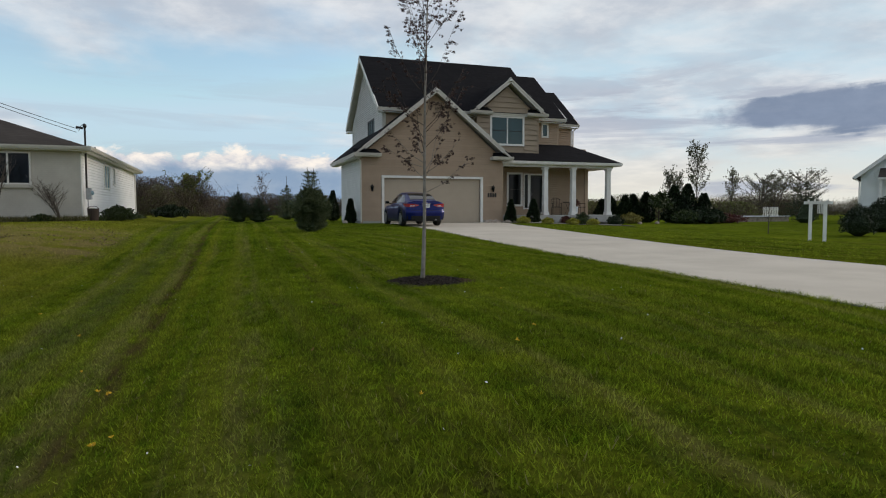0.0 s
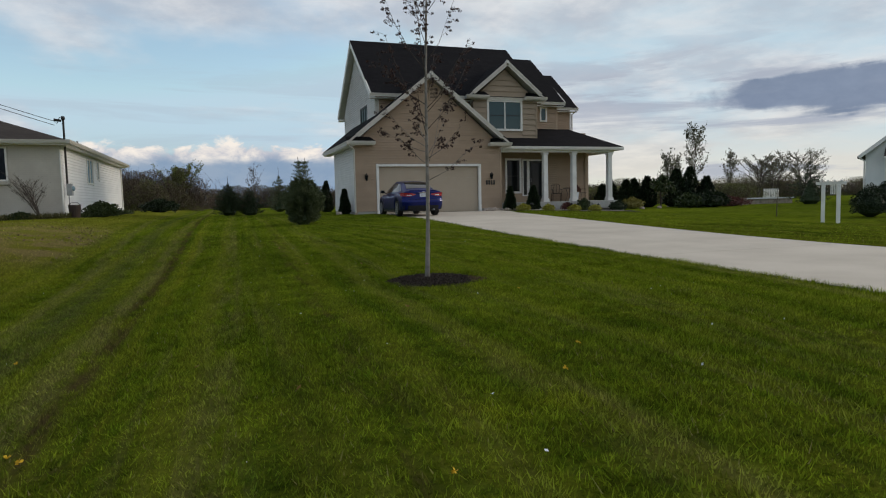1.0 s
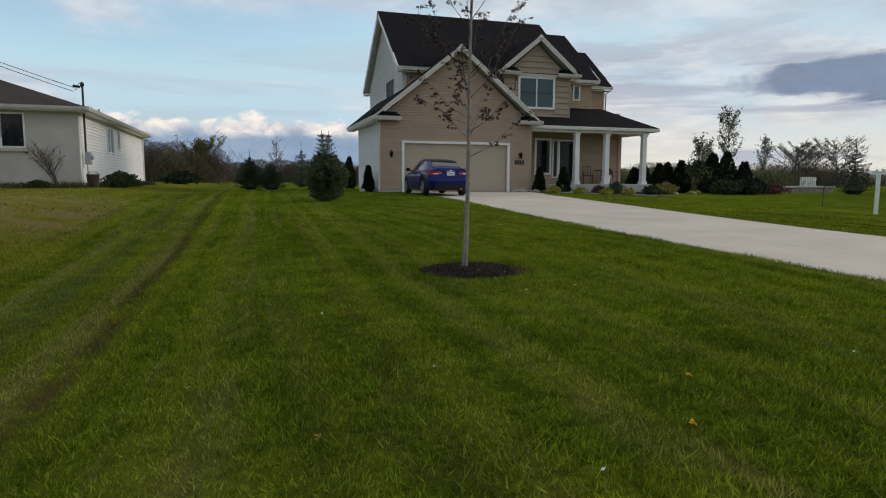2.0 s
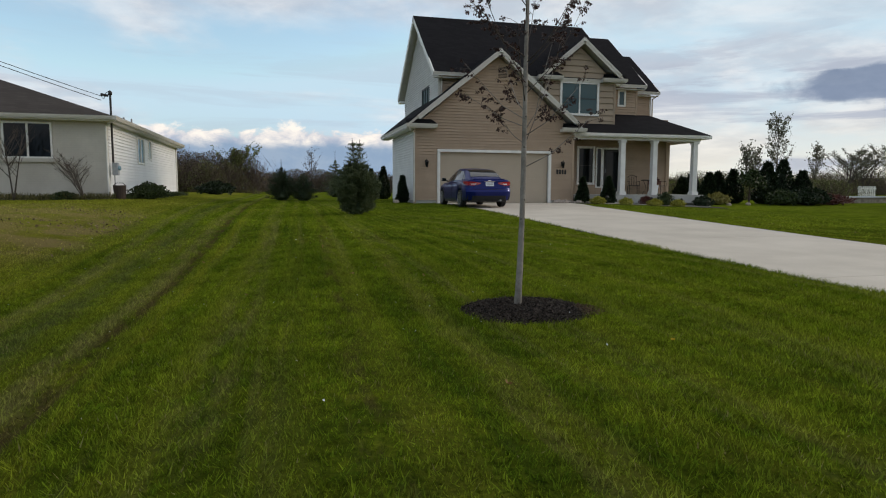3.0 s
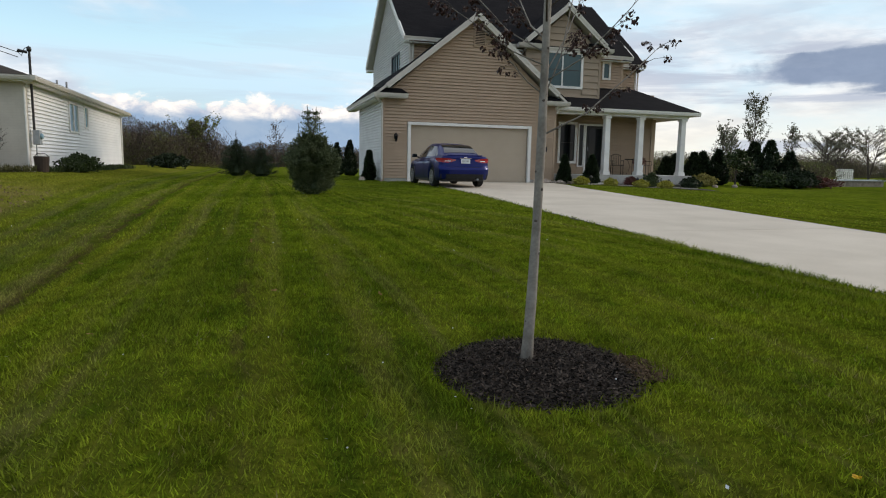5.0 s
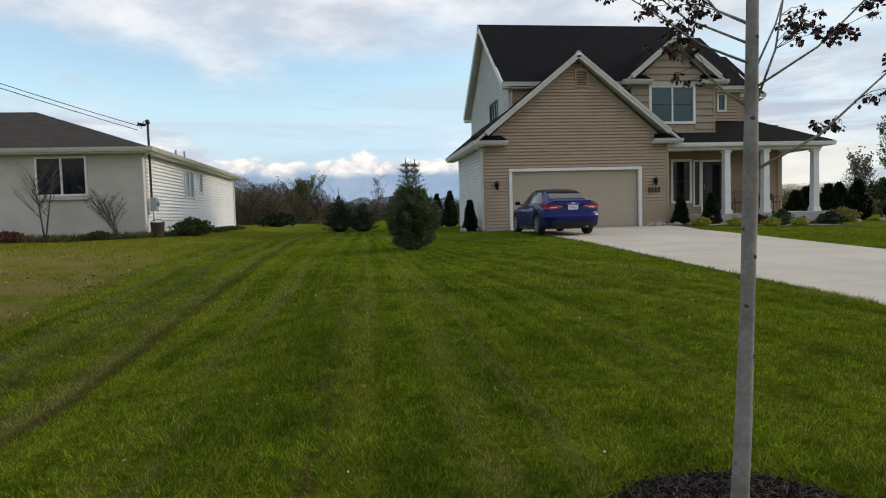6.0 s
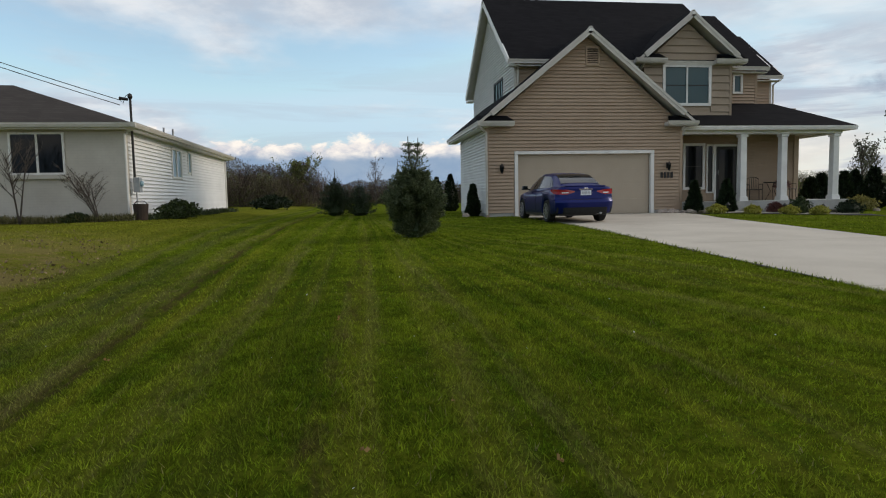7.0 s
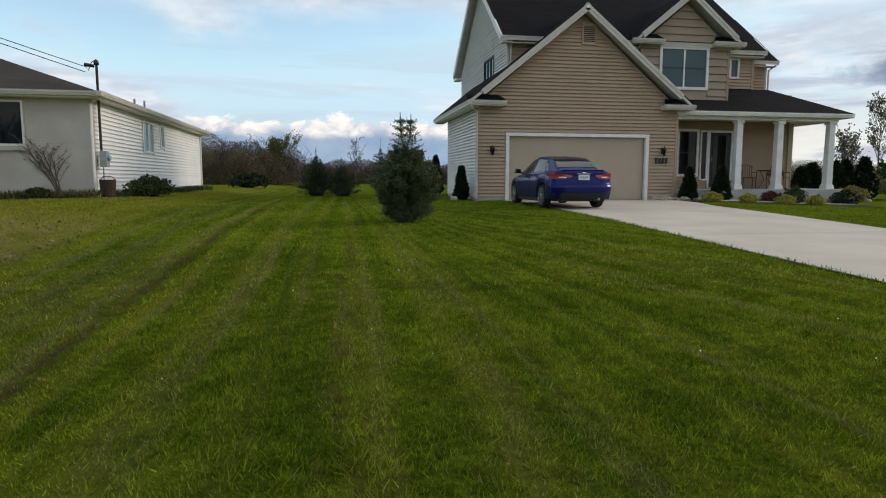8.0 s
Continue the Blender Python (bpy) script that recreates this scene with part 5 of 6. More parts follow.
    roofw = ((0.42, 0.60), (0.75, 0.56), (1.15, 0.555), (2.1, 0.58), (2.6, 0.57), (3.1, 0.63), (3.55, 0.70))
    beltw = ((0.42, 0.70), (0.8, 0.76), (1.4, 0.80), (2.6, 0.81), (3.55, 0.74))
    cs = [0.42 + 0.1 * j for j in range(32)]

    def skin(s, v):
        """Half width and height on the cabin's side, v from belt (0) to roof edge (1)."""
        zb, zr = lerp(deck, s) - 0.04, lerp(roofz, s) - 0.045
        wb, wr = lerp(beltw, s), lerp(roofw, s)
        return wb + (wr - wb) * v ** 1.15, zb + max(0.0, zr - zb) * v

    n = 15
    cab = Mesh()
    for s in cs:
        row = [skin(s, v) for v in (0, 0.25, 0.5, 0.75, 1.0)]
        wr, zr = row[-1]
        row += [(wr * 0.86, zr + 0.03), (wr * 0.5, zr + 0.043), (0.0, zr + 0.048)]
        cab.v += [(w, s, z) for w, z in row] + [(-w, s, z) for w, z in row[:-1]][::-1]
    for j in range(len(cs) - 1):
        for q in range(14):
            cab.f.append((j * n + q, j * n + q + 1, (j + 1) * n + q + 1, (j + 1) * n + q))
    part("roof", cab, M["paint"], car, smooth=True)

    def side_patch(name, sign, outline, mat, off=0.007):
        """A pane on the cabin's side from (s, v) corner pairs: bottom and top edge stations."""
        (a0, b0, v0), (a1, b1, v1) = outline
        m, k = Mesh(), 8
        for v, a, b in ((v0, a0, b0), ((v0 + v1) / 2, (a0 + a1) / 2, (b0 + b1) / 2), (v1, a1, b1)):
            for j in range(k + 1):
                s = a + (b - a) * j / k
                w, z = skin(s, v)
                m.v.append((sign * (w + off), s, z + off * 0.4))
        for r in range(2):
            for j in range(k):
                i = r * (k + 1) + j
                m.f.append((i, i + 1, i + k + 2, i + k + 1) if sign > 0 else (i + 1, i, i + k + 1, i + k + 2))
        return part(name, m, M[mat], car, smooth=True)

    for sg in (-1, 1):
        side_patch("side_window", sg, ((1.02, 1.95, 0.14), (1.28, 1.95, 0.90)), "car_glass")
        side_patch("side_window", sg, ((2.05, 3.22, 0.14), (2.05, 2.72, 0.90)), "car_glass")
        side_patch("pillar_trim", sg, ((1.95, 2.05, 0.12), (1.95, 2.05, 0.92)), "black", 0.009)
        side_patch("quarter_window", sg, ((0.80, 0.98, 0.20), (1.10, 1.22, 0.72)), "car_glass")

    def top_patch(name, s0, s1, k0, k1, mat, off=0.009):
        m = Mesh()
        for j in range(7):
            s = s0 + (s1 - s0) * j / 6
            wr, zr = skin(s, 1.0)
            kk = k0 + (k1 - k0) * j / 6
            for q in range(7):
                u = -1 + 2 * q / 6
                m.v.append((wr * kk * u, s, zr + 0.048 - 0.018 * u * u + off))
        for j in range(6):
            for q in range(6):
                i = j * 7 + q
                m.f.append((i, i + 1, i + 8, i + 7))
        return part(name, m, M[mat], car, smooth=True)

    top_patch("rear_window", 0.56, 1.24, 0.98, 0.90, "car_glass")
    top_patch("windshield", 2.66, 3.42, 0.92, 0.98, "car_glass")
    part("antenna", Mesh().box(-0.03, 0.03, 1.38, 1.58, 1.38, 1.445, 0.012), M["black"], car)
    # tail: lid shut lines, lamps, plate, lower bumper
    lid = tail_patch("boot_lid", -0.56, 0.56, 0.685, 0.965, "paint", car, 0.005)
    part("spoiler_lip", Mesh().box(-0.60, 0.60, 0.075, 0.20, 1.035, 1.062, 0.01), M["paint"], car, bevel=0.012)
    tail_patch("chrome_strip", -0.20, 0.20, 0.945, 0.960, "chrome", lid, 0.012)
    tail_patch("badge", -0.055, 0.055, 0.965, 0.995, "chrome", lid, 0.012)
    plate = tail_patch("number_plate", -0.155, 0.155, 0.785, 0.925, "plate", lid, 0.014)
    for j in range(6):
        part("plate_bar", Mesh().box(-0.115 + j * 0.04, -0.09 + j * 0.04, 0.028, 0.034, 0.825, 0.885), M["grey"], plate)
    tail_patch("bumper_seam", -0.84, 0.84, 0.662, 0.670, "black", car, 0.004)
    tail_patch("diffuser", -0.815, 0.815, 0.262, 0.44, "tyre", car, 0.008)
    for sg in (-1, 1):
        lamp, steps = Mesh(), 16
        for j in range(steps + 1):
            f = j / steps
            lo = float(np.interp(f, (0, 0.3, 0.65, 1), (0.872, 0.805, 0.815, 0.925)))
            hi = float(np.interp(f, (0, 0.3, 0.65, 1), (0.905, 0.945, 0.955, 0.965)))
            for v in (0.0, 0.33, 0.67, 1.0):
                z = lo + (hi - lo) * v
                if f < 0.65:
                    x = 0.33 + (0.845 - 0.33) * f / 0.65
                    y = tail(x, z) - 0.012
                else:
                    x, y = 0.845 + 0.052 * min(1.0, (f - 0.65) / 0.12), tail(0.845, z) - 0.012 + (f - 0.65) / 0.35 * 0.27
                lamp.v.append((sg * x, y, z))
        for j in range(steps):
            for q in range(3):
                i = j * 4 + q
                lamp.f.append((i, i + 4, i + 5, i + 1) if sg > 0 else (i + 1, i + 5, i + 4, i))
        lens = part("tail_light", lamp, M["red"], car, "red tail lamp lens", smooth=True)
        tail_patch("reversing_lens", sg * 0.60 - 0.09, sg * 0.60 + 0.09, 0.845, 0.870, "plate", lens, 0.016)
        mir = part("door_mirror", Mesh().box(sg * 0.98 - 0.10, sg * 0.98 + 0.10, 2.86, 3.02, 0.97, 1.10, 0.025), M["black"], car, bevel=0.02)
        part("mirror_glass", Mesh().box(sg * 0.98 - 0.07, sg * 0.98 + 0.07, 2.85, 2.858, 0.985, 1.085), M["dark_glass"], mir)
        part("mirror_stalk", Mesh().tube([(sg * 0.80, 2.98, 0.97), (sg * 0.92, 2.95, 1.0)], [0.03, 0.025], 6), M["black"], mir)
        for s in (1.30, 2.28):
            part("door_handle", Mesh().box(sg * 0.905 - 0.014, sg * 0.905 + 0.014, s, s + 0.19, 0.85, 0.885), M["paint"], car, bevel=0.008)
        for s in (1.12, 2.02, 3.12):
            part("door_seam", Mesh().box(sg * 0.898 - 0.003, sg * 0.898 + 0.003, s, s + 0.008, 0.32, 0.92), M["black"], car)
        part("sill", Mesh().box(sg * 0.80 - 0.06, sg * 0.80 + 0.06, 1.40, 3.26, 0.17, 0.27), M["black"], car, bevel=0.02)
        part("headlight", Mesh().box(sg * 0.62 - 0.15, sg * 0.62 + 0.15, 4.18, 4.40, 0.62, 0.74, 0.03), M["sky_glass"], car, bevel=0.02)
    part("exhaust_pipe", Mesh().tube([(0.42, -0.03, 0.27), (0.42, 0.3, 0.27)], [0.03, 0.03], 10), M["grey"], car)
    # wheels
    wheel = part("wheel", Mesh().spin([(0.12, -0.10), (0.14, 0.02)], (0, 0, 0), 16, "x"), M["black"], car)
    prof = [(0.225, -0.10), (0.305, -0.105), (TR, -0.07), (TR, 0.07), (0.305, 0.105), (0.225, 0.10)]
    part("tyre", Mesh().spin(prof, (0, 0, 0), 32, "x"), M["tyre"], wheel, smooth=False)
    rim = Mesh()
    rim.spin([(0.232, 0.102), (0.232, 0.112), (0.205, 0.108), (0.20, 0.06), (0.02, 0.055)], (0, 0, 0), 28, "x")
    part("rim", rim, M["black"], wheel)
    for j in range(10):
        a = 2 * math.pi * j / 10
        sp = Mesh().box(0.085, 0.112, -0.017, 0.017, 0.03, 0.212, 0.003)
        c, s = math.cos(a), math.sin(a)
        sp.v = [(x, y * c - z * s, y * s + z * c) for x, y, z in sp.v]
        part("spoke", sp, M["rim"], wheel)
    part("rim_ring", Mesh().spin([(0.235, 0.10), (0.235, 0.116), (0.208, 0.114), (0.206, 0.10)], (0, 0, 0), 28, "x"), M["rim"], wheel)
    part("hub", Mesh().spin([(0.05, 0.08), (0.05, 0.115), (0.03, 0.12)], (0, 0, 0), 12, "x"), M["rim"], wheel)
    wheel.matrix_local = pose(0.78, WR, TR)
    for x, y, turn in ((0.78, WF, 0), (-0.78, WR, 180), (-0.78, WF, 180)):
        made = {}
        for o in (wheel, *wheel.children_recursive):
            made[o] = o.copy()
            scene.collection.objects.link(made[o])
            made[o].parent = made.get(o.parent, o.parent)
        made[wheel].matrix_local = pose(x, y, TR, 0, 0, turn)


M["car_glass"] = glass("tinted_car_glass", (0.012, 0.015, 0.018), 1.0)
build_car()


# ---- planting near the houses ----
spruce("bushy blue-green spruce with two leaders on the lawn", 2.72, 20.05, 0.56, 2.02, 3, "spruce", twin=True, per=190, whorls=19)
spruce("dark young spruce on the back lawn", 0.75, 34.2, 0.85, 1.95, 5, "dark_spruce", per=90)
spruce("low broad dark spruce beside another", 1.75, 34.0, 0.85, 1.55, 6, "dark_spruce", per=90, whorls=12)
spruce("slim grey-green pine behind the lawn", 4.2, 46.0, 0.95, 3.1, 7, "spruce", per=70, whorls=12)
arborvitae("small dark arborvitae at the pale garage side", 5.72, 29.55, 0.24, 1.1, 21)
for j, (x, y, h) in enumerate(((5.2, 40.5, 1.85), (5.75, 39.6, 1.7), (6.3, 38.6, 1.8), (4.6, 41.5, 1.6))):
    arborvitae("tall dark arborvitae in a row behind the house", x, y, 0.42, h, 30 + j, group="arborvitae behind the house")
arborvitae("dark arborvitae by the porch window", 13.42, 28.30, 0.28, 1.1, 41)
arborvitae("dark arborvitae beside the front door", 14.65, 28.30, 0.33, 1.15, 42)
for j, x in enumerate((13.43, 14.72, 16.10, 17.2)):
    bush("clipped yellow-green boxwood at the edge of the bed", x, 26.95, 0.27, 0.16, 50 + j, "boxwood", 1500, 0.03, "boxwood", "boxwoods along the bed")
bush("dark round shrub below the porch column", 17.3, 28.0, 0.34, 0.32, 56, "shrub")
bush("dark round shrub at the porch corner", 19.1, 27.8, 0.42, 0.26, 57, "thuja")
bush("dark red-leaved shrub near the porch", 16.35, 28.0, 0.26, 0.2, 58, "rust")
rnd = random.Random(5)
for j in range(20):
    x, y = 12.2 + 0.125 * j + rnd.uniform(-0.05, 0.05), 28.32 + rnd.uniform(-0.22, 0.14)
    r = rnd.uniform(0.07, 0.17)
    m = Mesh().spin([(0.3 * r, 0.0), (0.95 * r, 0.15 * r), (r, 0.5 * r), (0.62 * r, 0.95 * r), (0.1 * r, 1.08 * r)], (0, 0, 0), 8)
    m.v = [(a * rnd.uniform(0.85, 1.2) * 1.2, b * rnd.uniform(0.85, 1.2), c * rnd.uniform(0.9, 1.1)) for a, b, c in m.v]
    ob = part("boulder", m, M["stone"])
    ob.matrix_world = pose(x, y, max(float(height(x, y)), 0.33) - 0.02, 0, 0, rnd.uniform(0, 360))
    tagged(ob, "weathered grey-brown boulder at the garage corner", "rock", "boulders at the garage corner")
for x, y in ((5.35, 29.0), (23.5, 30.2), (22.2, 30.0)):
    r = 0.13
    m = Mesh().spin([(0.3 * r, 0.0), (r, 0.2 * r), (r, 0.7 * r), (0.5 * r, 1.2 * r)], (0, 0, 0), 9)
    ob = part("boulder", m, M["stone"])
    ob.matrix_world = pose(x, y, float(height(x, y)) - 0.02)
    tagged(ob, "small rounded boulder in the planting bed", "rock", "small boulders")
for y0, y1, low in ((26.6, 27.54, -1.0), (28.26, 28.71, 0.3)):
    bed = Mesh()
    for a, b in zip(np.linspace(12.7, 19.6, 15)[:-1], np.linspace(12.7, 19.6, 15)[1:]):
        bed.face(*[(x, y, max(float(height(x, y)), low) + 0.02) for x, y in ((a, y0), (b, y0), (b, y1), (a, y1))])
    tagged(part("planting_bed", bed.weld(), M["mulch"]), "dark mulched planting bed before the porch", "mulch")
for x, y in ((14.0, 27.2), (16.1, 27.2), (17.6, 27.25)):
    p = thing("path_light", "small black path light on a stake in the bed", "garden lamp", (x, y, float(height(x, y))), group="path lights")
    part("stake", Mesh().tube([(0, 0, -0.05), (0, 0, 0.3)], [0.012, 0.012], 6), M["black"], p)
    part("shade", Mesh().spin([(0.08, 0.28), (0.085, 0.30), (0.03, 0.36), (0.01, 0.38)], (0, 0, 0), 12), M["black"], p)


def lantern(x, z):
    la = thing("wall_lantern", "dark bronze wall lantern on the tan siding", "lamp", (x, 28.69, z), group="garage lanterns")
    part("backplate", Mesh().box(-0.05, 0.05, -0.02, 0.0, -0.1, 0.1), M["iron"], la, bevel=0.006)
    part("arm", Mesh().tube([(0, -0.02, 0.04), (0, -0.1, 0.10), (0, -0.13, 0.06)], [0.012] * 3, 6), M["iron"], la)
    part("glass_body", Mesh().spin([(0.045, -0.15), (0.075, 0.02)], (0, -0.13, 0), 6), M["dark_glass"], la)
    part("cap", Mesh().spin([(0.095, 0.02), (0.085, 0.045), (0.03, 0.10), (0.008, 0.15)], (0, -0.13, 0), 6), M["iron"], la)
    part("base", Mesh().spin([(0.012, -0.2), (0.05, -0.16), (0.05, -0.145)], (0, -0.13, 0), 6), M["iron"], la)


lantern(6.55, 2.0)
lantern(12.6, 2.02)


def porch_chair(x, y, turn):
    c = thing("patio_chair", "dark metal patio chair on the porch", "chair", (x, y, 0.69), turn, "porch furniture")
    part("seat", Mesh().box(-0.24, 0.24, -0.24, 0.24, 0.40, 0.43), M["iron"], c, bevel=0.01)
    for a, b in ((-0.23, -0.22), (0.23, -0.22), (-0.23, 0.22), (0.23, 0.22)):
        part("leg", Mesh().tube([(a, b, 0.0), (a * 0.96, b * 0.96, 0.41)], [0.014, 0.014], 6), M["iron"], c)
    for j in range(6):
        u = -0.2 + 0.08 * j
        part("back_slat", Mesh().tube([(u, 0.22, 0.42), (u, 0.30, 0.86)], [0.009, 0.009], 5), M["iron"], c)
    part("back_rail", Mesh().tube([(-0.23, 0.28, 0.82), (-0.1, 0.31, 0.90), (0.1, 0.31, 0.90), (0.23, 0.28, 0.82)], [0.014] * 4, 6), M["iron"], c)
    for s in (-0.24, 0.24):
        part("arm", Mesh().tube([(s, 0.26, 0.62), (s, -0.2, 0.62), (s, -0.22, 0.42)], [0.013] * 3, 6), M["iron"], c)


porch_chair(16.95, 30.1, -20)
porch_chair(18.35, 30.1, 25)
tb = thing("bistro_table", "small round dark metal table between porch chairs", "table", (17.68, 30.05, 0.69))
part("tabletop", Mesh().spin([(0.32, 0.66), (0.33, 0.68), (0.32, 0.70)], (0, 0, 0), 20), M["iron"], tb)
for a in (0, 120, 240):
    c, s = math.cos(radians(a)), math.sin(radians(a))
    part("leg", Mesh().tube([(0.26 * c, 0.26 * s, 0), (0.08 * c, 0.08 * s, 0.35), (0.22 * c, 0.22 * s, 0.66)], [0.012] * 3, 6), M["iron"], tb)
fp = thing("potted_plant", "white pot of dark red flowers on the porch", "plant", (17.85, 29.75, 0.69))
part("pot", Mesh().spin([(0.10, 0.0), (0.15, 0.05), (0.19, 0.42), (0.205, 0.45), (0.17, 0.45)], (0, 0, 0), 16), M["plate"], fp)
quads("foliage", leaves(500, np.random.default_rng(8), on_ball(0.24, 0.2), 0.04, 0.6) + np.array([0, 0, 0.42]), M["rust"], fp)

# ---- neighbour's front ----
twig_tree("shrub_tree", "bare leaning many-stemmed shrub before the white wall", -5.45, 26.1, 1.35, 0.75, 61, "twig", "maple", 160, 0.03, 5, 0.25, 0.020, 40, 7, 1.0, "shrub", (-0.45, 0))
twig_tree("shrub_tree", "bare upright ornamental tree below the picture window", -7.45, 26.0, 2.1, 0.8, 62, "twig", None, 0, 0.03, 3, 0.35, 0.026, 27, 7, 1.5, "tree", (0.1, 0))
bush("dark leafy shrub at the white siding", -3.95, 28.3, 0.55, 0.30, 63, "shrub", 2200, 0.05)
bush("low dark juniper on the back lawn", -3.6, 48.0, 1.15, 0.42, 64, "thuja", 2200, 0.09, "juniper")
bush("low dark plant clump at the brick wall", -6.1, 26.2, 0.35, 0.14, 65, "shrub", 700, 0.05)
bush("low rust-brown plant clump at the brick wall", -8.6, 26.2, 0.4, 0.16, 66, "rust", 700, 0.05)
binob = thing("bin", "dark brown waste bin beside the downspout", "bin", (-4.5, 26.55, float(height(-4.5, 26.55))))
part("body", Mesh().spin([(0.15, 0.0), (0.17, 0.03), (0.205, 0.46), (0.215, 0.48), (0.19, 0.48)], (0, 0, 0), 16), M["clay"], binob, smooth=False)
part("handle", Mesh().tube([(-0.2, 0, 0.46), (-0.1, 0, 0.56), (0.1, 0, 0.56), (0.2, 0, 0.46)], [0.012] * 4, 6), M["black"], binob)


def strip_grass(name, label, x0, x1, y0, y1, n, h, mat, seed):
    rng = np.random.default_rng(seed)
    x, y = rng.uniform(x0, x1, n), rng.uniform(y0, y1, n)
    P = np.stack([x, y, height(x, y) - 0.01], axis=1)
    D = np.stack([rng.normal(0, 0.35, n), rng.normal(0, 0.35, n), np.ones(n)], axis=1)
    tagged(quads(name, leaves(n, rng, lambda g, k: (P, D), 0.02, 0.15, h / 0.02), M[mat]), label, "grass", kind="stuff")


strip_grass("tall_grass", "unmown grass and dead stalks along the brick wall", -16, -4.6, 25.95, 26.7, 5200, 0.22, "straw", 71)
strip_grass("tall_grass", "unmown grass along the white siding", -4.85, -4.2, 27.2, 40, 3000, 0.2, "shrub", 72)

def soil_clods():
    rng = np.random.default_rng(73)
    n = 2600
    x, y = rng.uniform(-7.5, -2.1, n), rng.normal(16.2, 1.7, n)
    keep = np.sin(x * 1.9 + 0.7 * y) + np.sin(y * 2.3 - x) + rng.normal(0, 0.7, n) > 0.1
    x, y = x[keep], y[keep]
    P = np.stack([x, y, height(x, y) + 0.004], axis=1)
    D = np.stack([rng.normal(0, 1, len(x)), rng.normal(0, 1, len(x)), rng.uniform(0, 0.7, len(x))], axis=1)
    tagged(quads("soil_clods", leaves(len(x), rng, lambda g, k: (P, D), 0.032, 0.3, 1.3), M["clod"]), "raked brown soil clods and thatch on the neighbour's lawn", "soil", kind="stuff")


soil_clods()

# ---- right-hand garden ----
for j, (x, y, r, h) in enumerate(((21.8, 33.2, 0.5, 1.35), (22.5, 33.4, 0.55, 1.55), (23.3, 33.0, 0.55, 1.6), (24.1, 33.3, 0.6, 1.65), (24.9, 33.1, 0.6, 1.8), (26.0, 31.8, 0.75, 2.2), (26.8, 31.6, 0.75, 2.3), (27.5, 31.0, 0.6, 1.7))):
    arborvitae("dense dark arborvitae in the garden hedge", x, y, r, h, 80 + j, "thuja", 1900, 0.08, group="garden hedge")
twig_tree("weeping_tree", "small weeping tree with a mushroom crown in the garden", 24.4, 31.2, 1.9, 1.1, 91, "twig", "shrub", 1500, 0.09, 1, 0.6, 0.05, 22, 5, -0.25)
bush("golden shrub in front of the hedge", 22.0, 30.6, 0.55, 0.30, 92, "gold", 1200, 0.06)
bush("rust-red low shrub along the garden wall", 28.8, 30.5, 1.0, 0.26, 93, "rust", 1300, 0.07)
bush("dark spreading juniper in the garden", 26.6, 29.6, 0.9, 0.45, 94, "thuja", 1700, 0.08, "juniper")
bush("dark spreading juniper by the hedge", 25.3, 30.0, 0.7, 0.38, 95, "shrub", 1300, 0.08, "juniper")
spruce("dark spruce at the garden's edge", 33.9, 29.5, 1.35, 3.2, 96, "dark_spruce", per=60, whorls=12)
bush("big dark shrub beside the white arbour", 25.0, 19.2, 0.66, 0.64, 97, "thuja", 3200, 0.045)
bush("big dark shrub before the far white house", 29.5, 21.4, 1.0, 0.80, 98, "thuja", 3600, 0.055)
gw = thing("garden_wall", "low grey stone garden wall with a pale cap", "wall", (0, 0, 0))
part("wall", Mesh().box(26.2, 36.0, 32.6, 32.9, -0.1, 0.50), M["stone"], gw)
part("cap", Mesh().box(26.1, 36.1, 32.5, 33.0, 0.505, 0.58), M["plate"], gw, "pale coping")
bench = thing("picket_panel", "white picket panel standing behind the garden", "fence", (47.5, 45.0, float(height(47.5, 45))))
for j in range(9):
    part("picket", Mesh().box(-0.9 + 0.2 * j, -0.78 + 0.2 * j, -0.02, 0.02, 0.0, 1.1), M["trim"], bench)
for z in (0.35, 0.85):
    part("rail", Mesh().box(-0.95, 0.95, 0.02, 0.06, z, z + 0.1), M["trim"], bench)


def build_arbour():
    x, y = 20.58, 17.38
    ab = thing("arbour", "white painted garden arbour with short pickets", "arbour", (x, y, float(height(x, y))), -48)
    for u in (-0.23, 0.23):
        for v in (-0.10, 0.10):
            part("post", Mesh().box(u - 0.055, u + 0.055, v - 0.055, v + 0.055, -0.1, 1.34), M["trim"], ab, bevel=0.008)
    for v in (-0.12, 0.12):
        part("beam", Mesh().box(-0.45, 0.45, v - 0.03, v + 0.03, 1.34, 1.44), M["trim"], ab)
    for j in range(4):
        u = -0.30 + 0.20 * j
        part("rafter", Mesh().box(u - 0.025, u + 0.025, -0.24, 0.24, 1.442, 1.50), M["trim"], ab)
    for j in range(5):
        w = 0.0 + 0.05 * j
        part("picket", Mesh().box(w - 0.016, w + 0.016, -0.02, 0.02, 1.0, 1.335), M["trim"], ab)


build_arbour()


